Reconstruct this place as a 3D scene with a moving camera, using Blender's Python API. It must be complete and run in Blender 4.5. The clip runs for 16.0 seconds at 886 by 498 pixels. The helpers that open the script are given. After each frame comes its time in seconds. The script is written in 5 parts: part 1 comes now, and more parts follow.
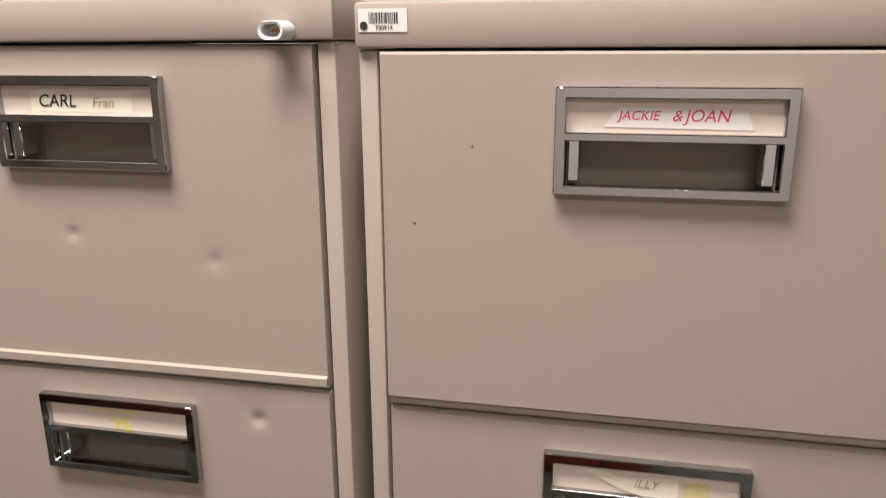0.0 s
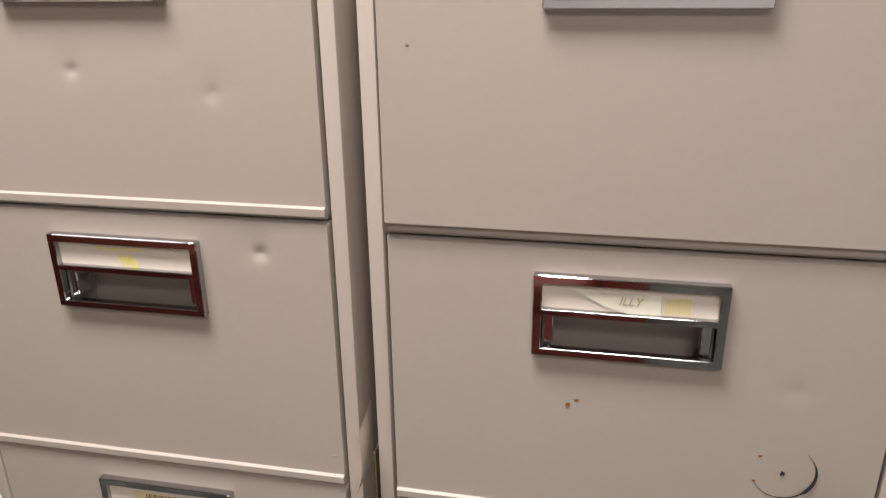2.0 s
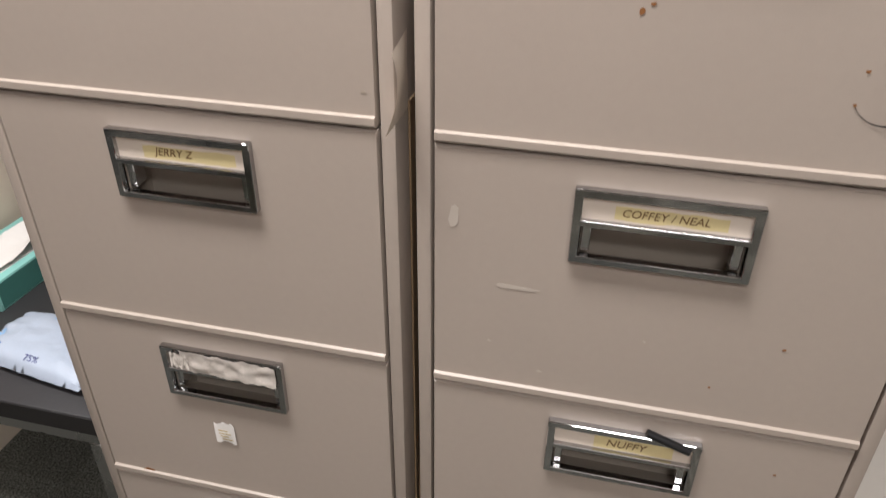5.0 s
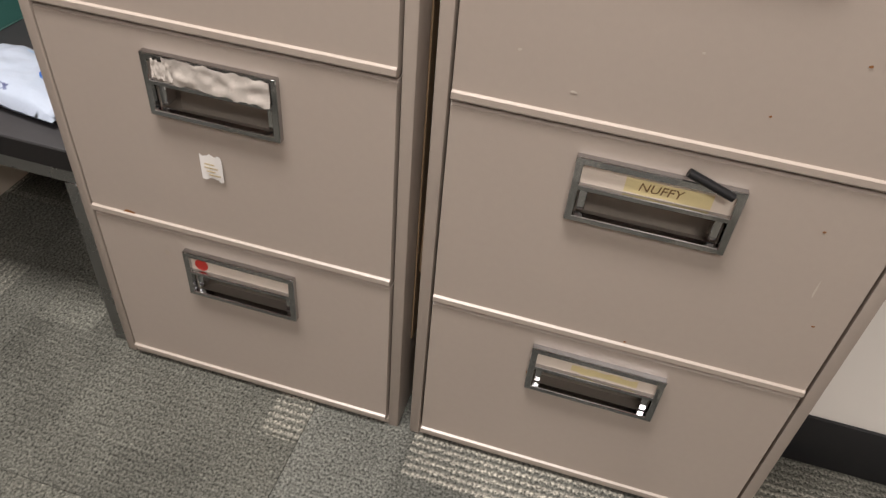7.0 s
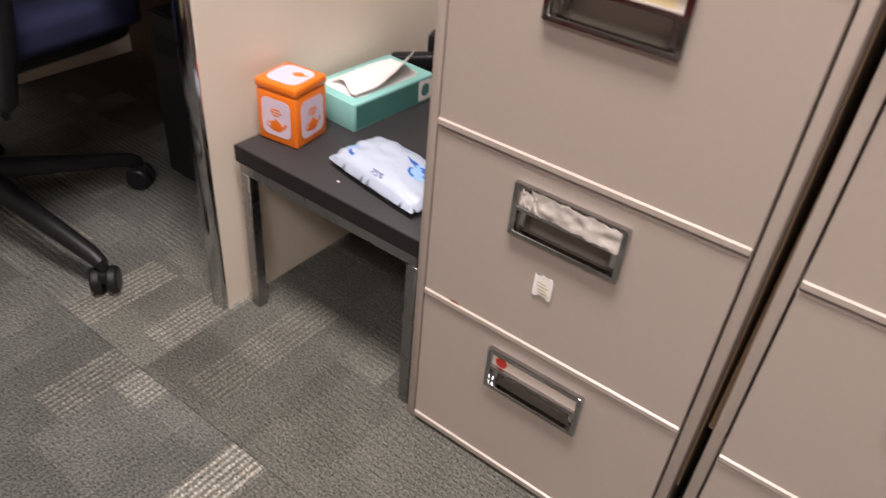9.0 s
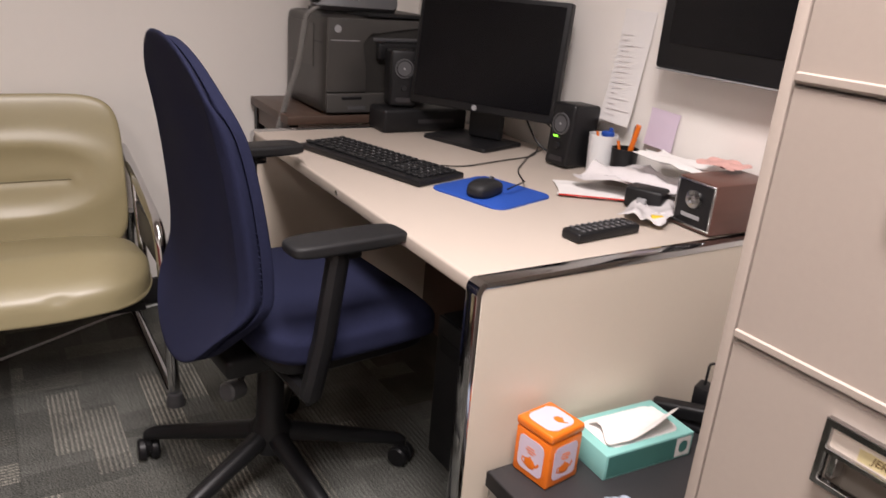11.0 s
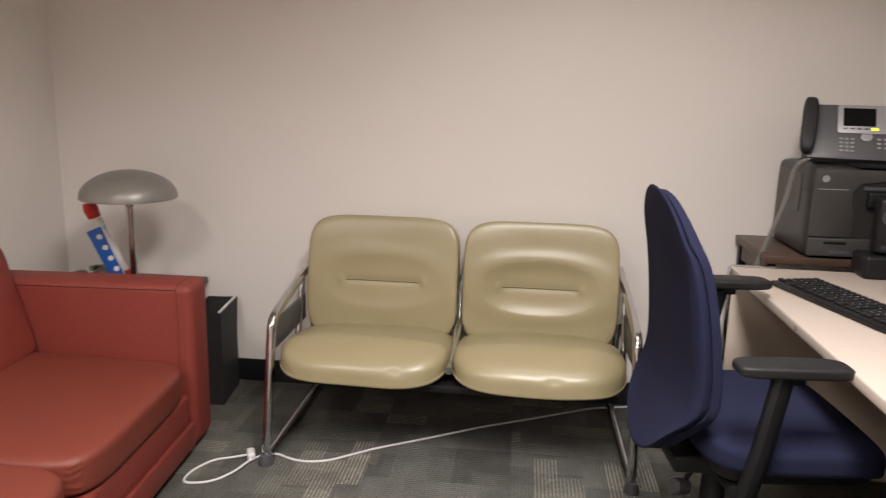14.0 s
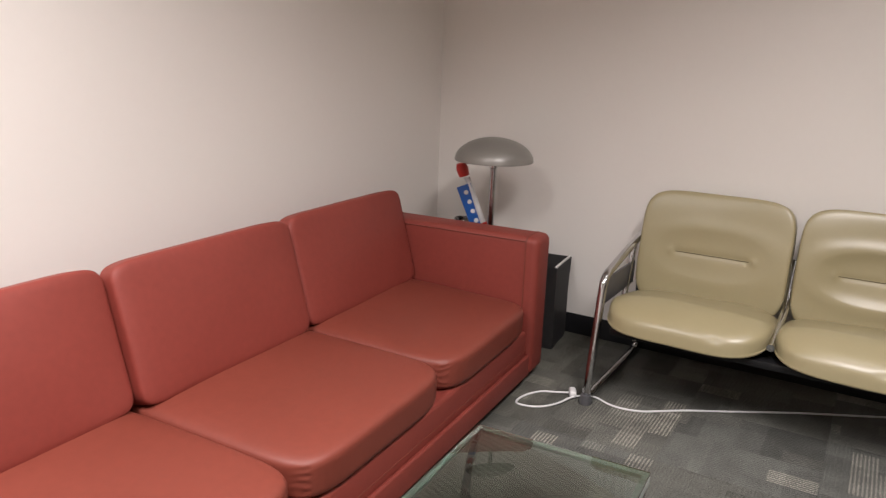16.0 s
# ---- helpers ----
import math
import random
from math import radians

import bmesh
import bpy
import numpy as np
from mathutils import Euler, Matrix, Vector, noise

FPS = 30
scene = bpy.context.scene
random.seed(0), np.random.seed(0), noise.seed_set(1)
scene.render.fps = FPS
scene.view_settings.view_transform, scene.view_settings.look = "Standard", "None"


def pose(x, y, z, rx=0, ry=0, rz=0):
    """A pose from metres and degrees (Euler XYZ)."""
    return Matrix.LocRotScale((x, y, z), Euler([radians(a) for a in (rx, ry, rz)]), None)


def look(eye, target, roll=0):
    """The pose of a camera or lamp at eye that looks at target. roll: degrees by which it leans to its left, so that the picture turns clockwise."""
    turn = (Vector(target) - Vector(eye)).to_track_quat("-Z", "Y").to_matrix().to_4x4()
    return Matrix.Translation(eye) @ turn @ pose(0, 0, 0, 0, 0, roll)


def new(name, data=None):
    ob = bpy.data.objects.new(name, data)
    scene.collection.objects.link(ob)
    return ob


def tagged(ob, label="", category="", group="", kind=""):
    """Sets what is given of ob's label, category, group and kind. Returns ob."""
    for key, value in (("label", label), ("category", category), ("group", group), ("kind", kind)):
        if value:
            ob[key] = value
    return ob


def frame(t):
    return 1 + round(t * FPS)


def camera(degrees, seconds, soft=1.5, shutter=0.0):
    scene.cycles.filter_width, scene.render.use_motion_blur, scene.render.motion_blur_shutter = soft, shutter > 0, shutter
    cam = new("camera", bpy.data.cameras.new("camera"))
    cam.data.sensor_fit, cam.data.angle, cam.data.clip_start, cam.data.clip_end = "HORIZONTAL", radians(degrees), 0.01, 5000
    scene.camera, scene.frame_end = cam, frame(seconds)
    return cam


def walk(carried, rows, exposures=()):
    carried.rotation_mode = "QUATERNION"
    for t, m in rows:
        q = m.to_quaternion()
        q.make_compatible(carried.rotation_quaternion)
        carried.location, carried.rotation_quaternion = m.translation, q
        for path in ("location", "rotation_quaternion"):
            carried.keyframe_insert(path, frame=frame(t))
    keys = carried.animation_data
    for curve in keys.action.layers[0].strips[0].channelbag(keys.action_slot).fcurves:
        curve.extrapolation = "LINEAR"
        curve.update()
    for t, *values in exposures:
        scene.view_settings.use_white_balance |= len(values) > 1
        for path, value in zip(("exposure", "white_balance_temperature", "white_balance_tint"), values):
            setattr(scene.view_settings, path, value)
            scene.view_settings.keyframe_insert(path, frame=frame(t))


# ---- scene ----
cam = camera(61.6, 16.0, soft=1.2, shutter=0.3)
# the clip's camera opens up as it turns from the pale cabinets to the room
EXPOSURES = [(0, -0.72, 6600, 13), (1.2, -0.56, 6250, 9), (5, -0.36, 6200, 9), (7.5, -0.20, 6450, 11), (8.5, -0.11, 6480, 16), (10.2, -0.10, 6450, 18), (12.3, 0.12, 6350, 13), (14, 0.21, 6470, 13), (15, 0.22, 6300, 13), (16, 0.16, 6270, 13)]
PATH = [
    (0, (-0.023, 0.035, 1.432), (-0.416, 1.923, 0.901), -0.3),
    (0.5, (-0.019, 0.032, 1.416), (-0.398, 1.911, 0.848), -0.4),
    (1, (-0.014, 0.02, 1.399), (-0.383, 1.888, 0.786), -0.5),
    (1.5, (-0.012, 0.003, 1.381), (-0.378, 1.854, 0.719), -0.6),
    (2, (-0.011, -0.007, 1.358), (-0.388, 1.822, 0.642), -0.7),
    (2.5, (-0.014, -0.012, 1.327), (-0.418, 1.791, 0.561), -0.9),
    (3, (-0.02, -0.02, 1.295), (-0.455, 1.755, 0.483), -1.0),
    (3.5, (-0.028, -0.025, 1.251), (-0.483, 1.72, 0.385), -1.1),
    (4, (-0.029, -0.024, 1.222), (-0.479, 1.694, 0.301), -0.9),
    (4.5, (-0.031, -0.02, 1.179), (-0.461, 1.666, 0.194), -0.4),
    (5, (-0.033, -0.014, 1.131), (-0.421, 1.628, 0.057), 0.5),
    (5.2, (-0.031, -0.013, 1.107), (-0.402, 1.61, -0.001), 1.0),
    (7.3, (-0.043, -0.041, 0.932), (-0.388, 1.387, -0.425), 6.4),
    (7.5, (-0.053, -0.049, 0.932), (-0.43, 1.359, -0.436), 6.5),
    (8, (-0.085, -0.069, 0.945), (-0.597, 1.307, -0.412), 6.4),
    (8.5, (-0.117, -0.09, 0.974), (-0.81, 1.263, -0.326), 5.9),
    (9, (-0.15, -0.122, 1.026), (-1.044, 1.208, -0.171), 5.6),
    (9.5, (-0.182, -0.143, 1.08), (-1.267, 1.142, -0.004), 5.3),
    (10, (-0.2, -0.143, 1.134), (-1.448, 1.084, 0.166), 5.3),
    (10.2, (-0.198, -0.139, 1.153), (-1.521, 1.058, 0.25), 5.7),
    (12.3, (-0.111, -0.092, 1.311), (-1.969, 0.518, 0.891), 2.3),
    (12.5, (-0.09, -0.114, 1.319), (-1.975, 0.415, 0.91), 2.3),
    (13, (-0.008, -0.135, 1.313), (-1.943, 0.167, 0.907), 2.2),
    (13.5, (0.094, -0.152, 1.316), (-1.859, -0.106, 0.883), 1.8),
    (14, (0.178, -0.156, 1.309), (-1.765, -0.359, 0.881), 1.4),
    (14.5, (0.244, -0.126, 1.306), (-1.657, -0.566, 0.865), 1.7),
    (15, (0.338, -0.122, 1.304), (-1.482, -0.8, 0.828), 2.4),
    (15.5, (0.439, -0.131, 1.29), (-1.293, -1.0, 0.796), 2.3),
    (16, (0.504, -0.136, 1.312), (-1.165, -1.116, 0.811), 2.1),
]
walk(cam, [(t, look(eye, target, roll)) for t, eye, target, roll in PATH], EXPOSURES)

# ---- world and light ----
WEST, EAST, SOUTH, NORTH, TOP = -2.85, 2.3, -2.15, 1.375, 2.6
world = bpy.data.worlds.new("world")
scene.world = world
world.use_nodes = True
world.node_tree.nodes["Background"].inputs[0].default_value = (0.9, 0.95, 1, 1)
world.node_tree.nodes["Background"].inputs[1].default_value = 0.02


def troffer_light(x, y, watts, spread=2.45):
    d = bpy.data.lights.new("troffer_tubes", "AREA")
    d.shape, d.size, d.size_y, d.energy, d.spread = "RECTANGLE", 0.9, 0.44, watts, spread
    d.color = (1.0, 0.93, 0.88)
    ob = new("troffer_tubes", d)
    ob.matrix_world = pose(x, y, TOP - 0.012, 0, 0, 0)
    return ob


LIGHTS = [(-0.46, 0.12, 60, 2.5), (-1.75, 0.05, 4.5, 2.1), (0.45, -1.30, 46, 2.4)]
for lx, ly, w, wide in LIGHTS:
    troffer_light(lx, ly, w, wide)


# ---- materials ----
def material(name, color, rough=0.6, metal=0.0, vary=0.06, scale=6.0, bump=0.0, bump_scale=200.0, spec=0.5, grain=0.0, coat=0.0, per_piece=0.0, stretch=(1, 1, 1)):
    """A principled surface with a broad and a fine variation of its colour, and a fine relief."""
    m = bpy.data.materials.new(name)
    m.use_nodes = True
    n, l = m.node_tree.nodes, m.node_tree.links
    b = n["Principled BSDF"]
    b.inputs["Roughness"].default_value, b.inputs["Metallic"].default_value = rough, metal
    b.inputs["Specular IOR Level"].default_value = spec
    b.inputs["Coat Weight"].default_value = coat
    co = n.new("ShaderNodeTexCoord")
    mp = n.new("ShaderNodeMapping")
    mp.inputs["Scale"].default_value = stretch
    l.new(co.outputs["Object"], mp.inputs[0])
    broad = n.new("ShaderNodeTexNoise")
    broad.inputs["Scale"].default_value, broad.inputs["Detail"].default_value = scale, 4
    fine = n.new("ShaderNodeTexNoise")
    fine.inputs["Scale"].default_value, fine.inputs["Detail"].default_value = scale * 22, 3
    l.new(mp.outputs[0], broad.inputs["Vector"])
    l.new(mp.outputs[0], fine.inputs["Vector"])
    value = n.new("ShaderNodeMath")
    value.operation = "MULTIPLY_ADD"
    value.inputs[1].default_value, value.inputs[2].default_value = vary * 2, 1 - vary
    l.new(broad.outputs["Fac"], value.inputs[0])
    second = n.new("ShaderNodeMath")
    second.operation = "MULTIPLY_ADD"
    second.inputs[1].default_value, second.inputs[2].default_value = vary + grain, 1 - (vary + grain) / 2
    l.new(fine.outputs["Fac"], second.inputs[0])
    both = n.new("ShaderNodeMath")
    both.operation = "MULTIPLY"
    l.new(value.outputs[0], both.inputs[0])
    l.new(second.outputs[0], both.inputs[1])
    last = both
    if per_piece:
        info = n.new("ShaderNodeObjectInfo")
        rnd = n.new("ShaderNodeMath")
        rnd.operation = "MULTIPLY_ADD"
        rnd.inputs[1].default_value, rnd.inputs[2].default_value = per_piece * 2, 1 - per_piece
        l.new(info.outputs["Random"], rnd.inputs[0])
        last = n.new("ShaderNodeMath")
        last.operation = "MULTIPLY"
        l.new(both.outputs[0], last.inputs[0])
        l.new(rnd.outputs[0], last.inputs[1])
    mix = n.new("ShaderNodeVectorMath")
    mix.operation = "SCALE"
    mix.inputs[0].default_value = color
    l.new(last.outputs[0], mix.inputs["Scale"])
    l.new(mix.outputs[0], b.inputs["Base Color"])
    rr = n.new("ShaderNodeMath")
    rr.operation = "MULTIPLY_ADD"
    rr.inputs[1].default_value, rr.inputs[2].default_value = 0.16, rough - 0.08
    l.new(broad.outputs["Fac"], rr.inputs[0])
    l.new(rr.outputs[0], b.inputs["Roughness"])
    if bump:
        tex = n.new("ShaderNodeTexNoise")
        tex.inputs["Scale"].default_value, tex.inputs["Detail"].default_value = bump_scale, 3
        l.new(mp.outputs[0], tex.inputs["Vector"])
        bn = n.new("ShaderNodeBump")
        bn.inputs["Strength"].default_value, bn.inputs["Distance"].default_value = bump, 0.002
        l.new(tex.outputs["Fac"], bn.inputs["Height"])
        l.new(bn.outputs[0], b.inputs["Normal"])
    return m


def glass_material(name, tint, rough=0.02):
    m = bpy.data.materials.new(name)
    m.use_nodes = True
    b = m.node_tree.nodes["Principled BSDF"]
    b.inputs["Base Color"].default_value = (*tint, 1)
    b.inputs["Transmission Weight"].default_value = 1
    b.inputs["Roughness"].default_value = rough
    b.inputs["IOR"].default_value = 1.45
    return m


def glow_material(name, color, strength):
    m = bpy.data.materials.new(name)
    m.use_nodes = True
    b = m.node_tree.nodes["Principled BSDF"]
    b.inputs["Base Color"].default_value = (*color, 1)
    b.inputs["Emission Color"].default_value = (*color, 1)
    b.inputs["Emission Strength"].default_value = strength
    return m


WALL = material("wall_paint", (0.81, 0.775, 0.73), 0.6, vary=0.02, scale=1.5, bump=0.12, bump_scale=260)
CEILING = material("ceiling_tile", (0.72, 0.70, 0.66), 0.9, vary=0.05, scale=8, bump=0.5, bump_scale=300)
BASE = material("black_rubber_base", (0.012, 0.012, 0.014), 0.45, vary=0.2)
CABINET = material("beige_enamel", (0.372, 0.318, 0.275), 0.34, vary=0.03, scale=5, grain=0.03, bump=0.05, bump_scale=500)
# the cabinet's beige with the shade of the pull recesses put into it
CABINET_SHADED = material("shaded_beige_enamel", (0.26, 0.225, 0.19), 0.5, vary=0.05)
CHROME = material("chrome", (0.55, 0.55, 0.56), 0.12, 1.0, vary=0.05, scale=20)
PULL = material("pull_chrome", (0.42, 0.42, 0.43), 0.06, 1.0, vary=0.06, scale=25)
STEEL = material("dull_chrome", (0.34, 0.34, 0.34), 0.28, 1.0, vary=0.12, scale=20)
LAMINATE = material("cream_laminate", (0.49, 0.425, 0.365), 0.42, vary=0.02, scale=4, bump=0.03, bump_scale=600)
PANEL = material("cream_panel", (0.66, 0.58, 0.48), 0.45, vary=0.03, scale=4)
EDGE = material("black_edge_band", (0.014, 0.013, 0.013), 0.55, vary=0.2, scale=20, spec=0.3)
DARKTOP = material("charcoal_laminate", (0.028, 0.027, 0.029), 0.5, vary=0.12, scale=10, grain=0.2)
SOFA = material("red_upholstery", (0.216, 0.039, 0.028), 0.58, vary=0.16, scale=2.2, bump=0.10, bump_scale=900, grain=0.03, spec=0.4)
# darker, browner red for the seat cushions and the seams
SOFA_BROWN = material("brown_red_upholstery", (0.176, 0.037, 0.023), 0.52, vary=0.18, scale=2.2, bump=0.10, bump_scale=900, grain=0.03, spec=0.45)
VINYL = material("olive_vinyl", (0.305, 0.262, 0.148), 0.36, vary=0.05, scale=4, bump=0.02, bump_scale=420, spec=0.62)
NAVY = material("navy_fabric", (0.014, 0.0165, 0.043), 0.9, vary=0.12, scale=6, bump=0.5, bump_scale=900, grain=0.3, spec=0.2)
BLACK = material("black_plastic", (0.009, 0.009, 0.010), 0.42, vary=0.15, scale=10, spec=0.32)
BLACK_SOFT = material("black_rubbery", (0.013, 0.013, 0.014), 0.50, vary=0.15, bump=0.15, bump_scale=600, spec=0.35)
SCREEN = material("black_screen", (0.004, 0.004, 0.005), 0.24, vary=0.1, spec=0.22)
GREY = material("grey_plastic", (0.075, 0.075, 0.08), 0.42, vary=0.08)
SILVER = material("silver_plastic", (0.34, 0.34, 0.35), 0.38, 0.2, vary=0.05)
PRINTER = material("printer_charcoal", (0.030, 0.028, 0.026), 0.38, vary=0.1)
DOOR_GREY = material("printer_grey", (0.052, 0.049, 0.046), 0.4, vary=0.1)
WALNUT = material("walnut_laminate", (0.075, 0.045, 0.032), 0.45, vary=0.2, scale=6, stretch=(1, 8, 8))
PAPER = material("white_paper", (0.74, 0.72, 0.70), 0.8, vary=0.04)
CREAM_PAPER = material("yellowed_paper", (0.66, 0.56, 0.30), 0.8, vary=0.12, scale=30)
LABEL = material("label_card", (0.66, 0.58, 0.50), 0.65, vary=0.05, scale=25)
BLUE = material("blue_mouse_pad", (0.010, 0.065, 0.36), 0.7, vary=0.05, bump=0.2, bump_scale=800)
ORANGE = material("orange_enamel", (0.75, 0.17, 0.012), 0.3, vary=0.03, scale=20)
LILAC = material("lilac_print", (0.62, 0.52, 0.62), 0.4, vary=0.04, scale=30)
TEAL = material("teal_card", (0.24, 0.52, 0.48), 0.55, vary=0.08, scale=15)
TEAL_DARK = material("dark_teal_card", (0.05, 0.17, 0.15), 0.55, vary=0.15, scale=25)
FILM = material("wipes_film", (0.41, 0.47, 0.57), 0.36, vary=0.10, scale=15)
INK_BLUE = material("blue_print", (0.02, 0.11, 0.42), 0.4, vary=0.1)
SKY_BLUE = material("pale_blue_print", (0.28, 0.48, 0.75), 0.4, vary=0.1)
INK = material("dark_ink", (0.02, 0.018, 0.02), 0.6)
INK_RED = material("red_ink", (0.62, 0.05, 0.16), 0.6)
INK_BROWN = material("brown_ink", (0.16, 0.09, 0.03), 0.6)
RED = material("red_plastic", (0.55, 0.03, 0.02), 0.4)
SHADE = material("grey_lamp_metal", (0.25, 0.24, 0.22), 0.36, 0.3, vary=0.06)
WHITE = material("white_plastic", (0.72, 0.72, 0.72), 0.4, vary=0.03)
RUST = material("rust", (0.22, 0.09, 0.025), 0.8, vary=0.3, scale=60)
SMOKED = glass_material("smoked_glass", (0.50, 0.57, 0.52), 0.02)
GLASS_EDGE = material("ground_glass_edge", (0.27, 0.31, 0.28), 0.35, vary=0.1)
CLEAR = glass_material("clear_glass", (0.95, 0.97, 0.96))


# ---- shapes ----
def part(name, bm, mat, parent=None, label="", smooth=True, at=None):
    """Links a bmesh as one mesh object under a thing or a part."""
    me = bpy.data.meshes.new(name)
    bmesh.ops.recalc_face_normals(bm, faces=bm.faces)
    bm.to_mesh(me)
    bm.free()
    me.materials.append(mat)
    if smooth:
        me.polygons.foreach_set("use_smooth", [True] * len(me.polygons))
        me.set_sharp_from_angle(angle=radians(38))
    ob = new(name, me)
    if parent is not None:
        ob.parent = parent
    if at is not None:
        ob.matrix_basis = at
    if label:
        ob["label"] = label
    return ob


def thing(name, m, label, category, group="", kind=""):
    e = new(name)
    e.empty_display_size = 0.1
    e.matrix_world = m
    return tagged(e, label, category, group, kind)


def box(x0, x1, y0, y1, z0, z1, r=0.0, seg=2, bm=None):
    """A box with rounded edges."""
    out = bm or bmesh.new()
    tmp = bmesh.new()
    bmesh.ops.create_cube(tmp, size=1)
    bmesh.ops.scale(tmp, vec=(x1 - x0, y1 - y0, z1 - z0), verts=tmp.verts)
    bmesh.ops.translate(tmp, vec=((x0 + x1) / 2, (y0 + y1) / 2, (z0 + z1) / 2), verts=tmp.verts)
    if r:
        bmesh.ops.bevel(tmp, geom=tmp.edges[:], offset=r, segments=seg, profile=0.5, affect="EDGES")
    merge(out, tmp)
    return out


def merge(out, tmp, m=None):
    if m is not None:
        tmp.transform(m)
    made = {v: out.verts.new(v.co) for v in tmp.verts}
    for f in tmp.faces:
        out.faces.new([made[v] for v in f.verts])
    tmp.free()
    return out


def cushion(sx, sy, sz, power=5.0, n=18, bulge=0.0):
    """A soft box: a cube whose corners are rounded and whose faces swell."""
    bm = bmesh.new()
    bmesh.ops.create_cube(bm, size=2)
    bmesh.ops.subdivide_edges(bm, edges=bm.edges[:], cuts=n, use_grid_fill=True)
    for v in bm.verts:
        x, y, z = (math.sin(c * math.pi / 2 * 0.92) / math.sin(math.pi / 2 * 0.92) for c in v.co)
        k = (abs(x) ** power + abs(y) ** power + abs(z) ** power) ** (1 / power)
        x, y, z = x / k, y / k, z / k
        z *= 1 + bulge * (1 - x * x) * (1 - y * y)
        v.co = (x * sx / 2, y * sy / 2, z * sz / 2)
    return bm


def rounded(points, r, steps=6, closed=False):
    """The line through the points with its corners rounded."""
    pts = [Vector(p) for p in points]
    out = []
    for i, p in enumerate(pts):
        if not closed and i in (0, len(pts) - 1):
            out.append(p)
            continue
        a, b = pts[i - 1] - p, pts[(i + 1) % len(pts)] - p
        k = min(r, a.length * 0.49, b.length * 0.49)
        a, b = p + a.normalized() * k, p + b.normalized() * k
        for j in range(steps + 1):
            t = j / steps
            out.append(a * (1 - t) ** 2 + p * 2 * t * (1 - t) + b * t * t)
    return out


def tube(points, r, sides=12, closed=False, bm=None, flat=1.0):
    """A round bar along a line of points."""
    out = bm or bmesh.new()
    pts = [Vector(p) for p in points]
    rings, count = [], len(pts)
    side = None
    for i, p in enumerate(pts):
        if closed:
            way = (pts[(i + 1) % count] - pts[i - 1]).normalized()
        else:
            way = (pts[min(i + 1, count - 1)] - pts[max(i - 1, 0)]).normalized()
        if side is None:
            side = way.orthogonal().normalized()
            if abs(way.z) < 0.9:
                side = way.cross(Vector((0, 0, 1))).normalized()
        side = (side - way * side.dot(way)).normalized()
        up = way.cross(side)
        rr = r(i / max(count - 1, 1)) if callable(r) else r
        rings.append([out.verts.new(p + side * math.cos(a) * rr + up * math.sin(a) * rr * flat) for a in (k * math.tau / sides for k in range(sides))])
    for i in range(count if closed else count - 1):
        one, two = rings[i], rings[(i + 1) % count]
        for k in range(sides):
            out.faces.new((one[k], one[(k + 1) % sides], two[(k + 1) % sides], two[k]))
    if not closed:
        out.faces.new(rings[0][::-1])
        out.faces.new(rings[-1])
    return out


def lathe(profile, sides=32, bm=None):
    """A turned body: (radius, height) pairs about z."""
    out = bm or bmesh.new()
    rings = []
    for r, z in profile:
        rings.append([out.verts.new((max(r, 0.0004) * math.cos(a), max(r, 0.0004) * math.sin(a), z)) for a in (k * math.tau / sides for k in range(sides))])
    for one, two in zip(rings, rings[1:]):
        for k in range(sides):
            out.faces.new((one[k], one[(k + 1) % sides], two[(k + 1) % sides], two[k]))
    out.faces.new(rings[0][::-1])
    out.faces.new(rings[-1])
    return out


def slab(outline, z0, z1, r=0.0, bm=None):
    """A flat outline in x and y, made z1 - z0 thick."""
    out = bm or bmesh.new()
    tmp = bmesh.new()
    low = [tmp.verts.new((x, y, z0)) for x, y in outline]
    high = [tmp.verts.new((x, y, z1)) for x, y in outline]
    tmp.faces.new(low[::-1])
    top = tmp.faces.new(high)
    k = len(outline)
    for i in range(k):
        tmp.faces.new((low[i], low[(i + 1) % k], high[(i + 1) % k], high[i]))
    if r:
        bmesh.ops.bevel(tmp, geom=list(top.edges), offset=r, segments=2, profile=0.5, affect="EDGES")
    merge(out, tmp)
    return out


def rounded_rect(w, h, r, n=6):
    out = []
    for cx, cy, a0 in ((w / 2 - r, h / 2 - r, 0), (-w / 2 + r, h / 2 - r, 90), (-w / 2 + r, -h / 2 + r, 180), (w / 2 - r, -h / 2 + r, 270)):
        for i in range(n + 1):
            a = radians(a0 + 90 * i / n)
            out.append((cx + r * math.cos(a), cy + r * math.sin(a)))
    return out


def writing(text, size, mat, parent, m, name="lettering", thick=0.0002, shear=0.0):
    """Letters in Blender's own font, as a mesh, centred, in the local x and y plane of m."""
    cu = bpy.data.curves.new(name, "FONT")
    cu.body, cu.size, cu.align_x, cu.align_y, cu.extrude, cu.shear = text, size, "CENTER", "CENTER", thick, shear
    cu.resolution_u = 3
    tmp = new("tmp", cu)
    me = bpy.data.meshes.new_from_object(tmp.evaluated_get(bpy.context.evaluated_depsgraph_get()))
    bpy.data.objects.remove(tmp)
    bpy.data.curves.remove(cu)
    me.materials.clear()
    me.materials.append(mat)
    ob = new(name, me)
    ob.parent = parent
    ob.matrix_basis = m
    return ob


def structure(name, bm, mat, label, category=""):
    return tagged(part(name, bm, mat), label, category or name.split("_")[0], kind="structure")


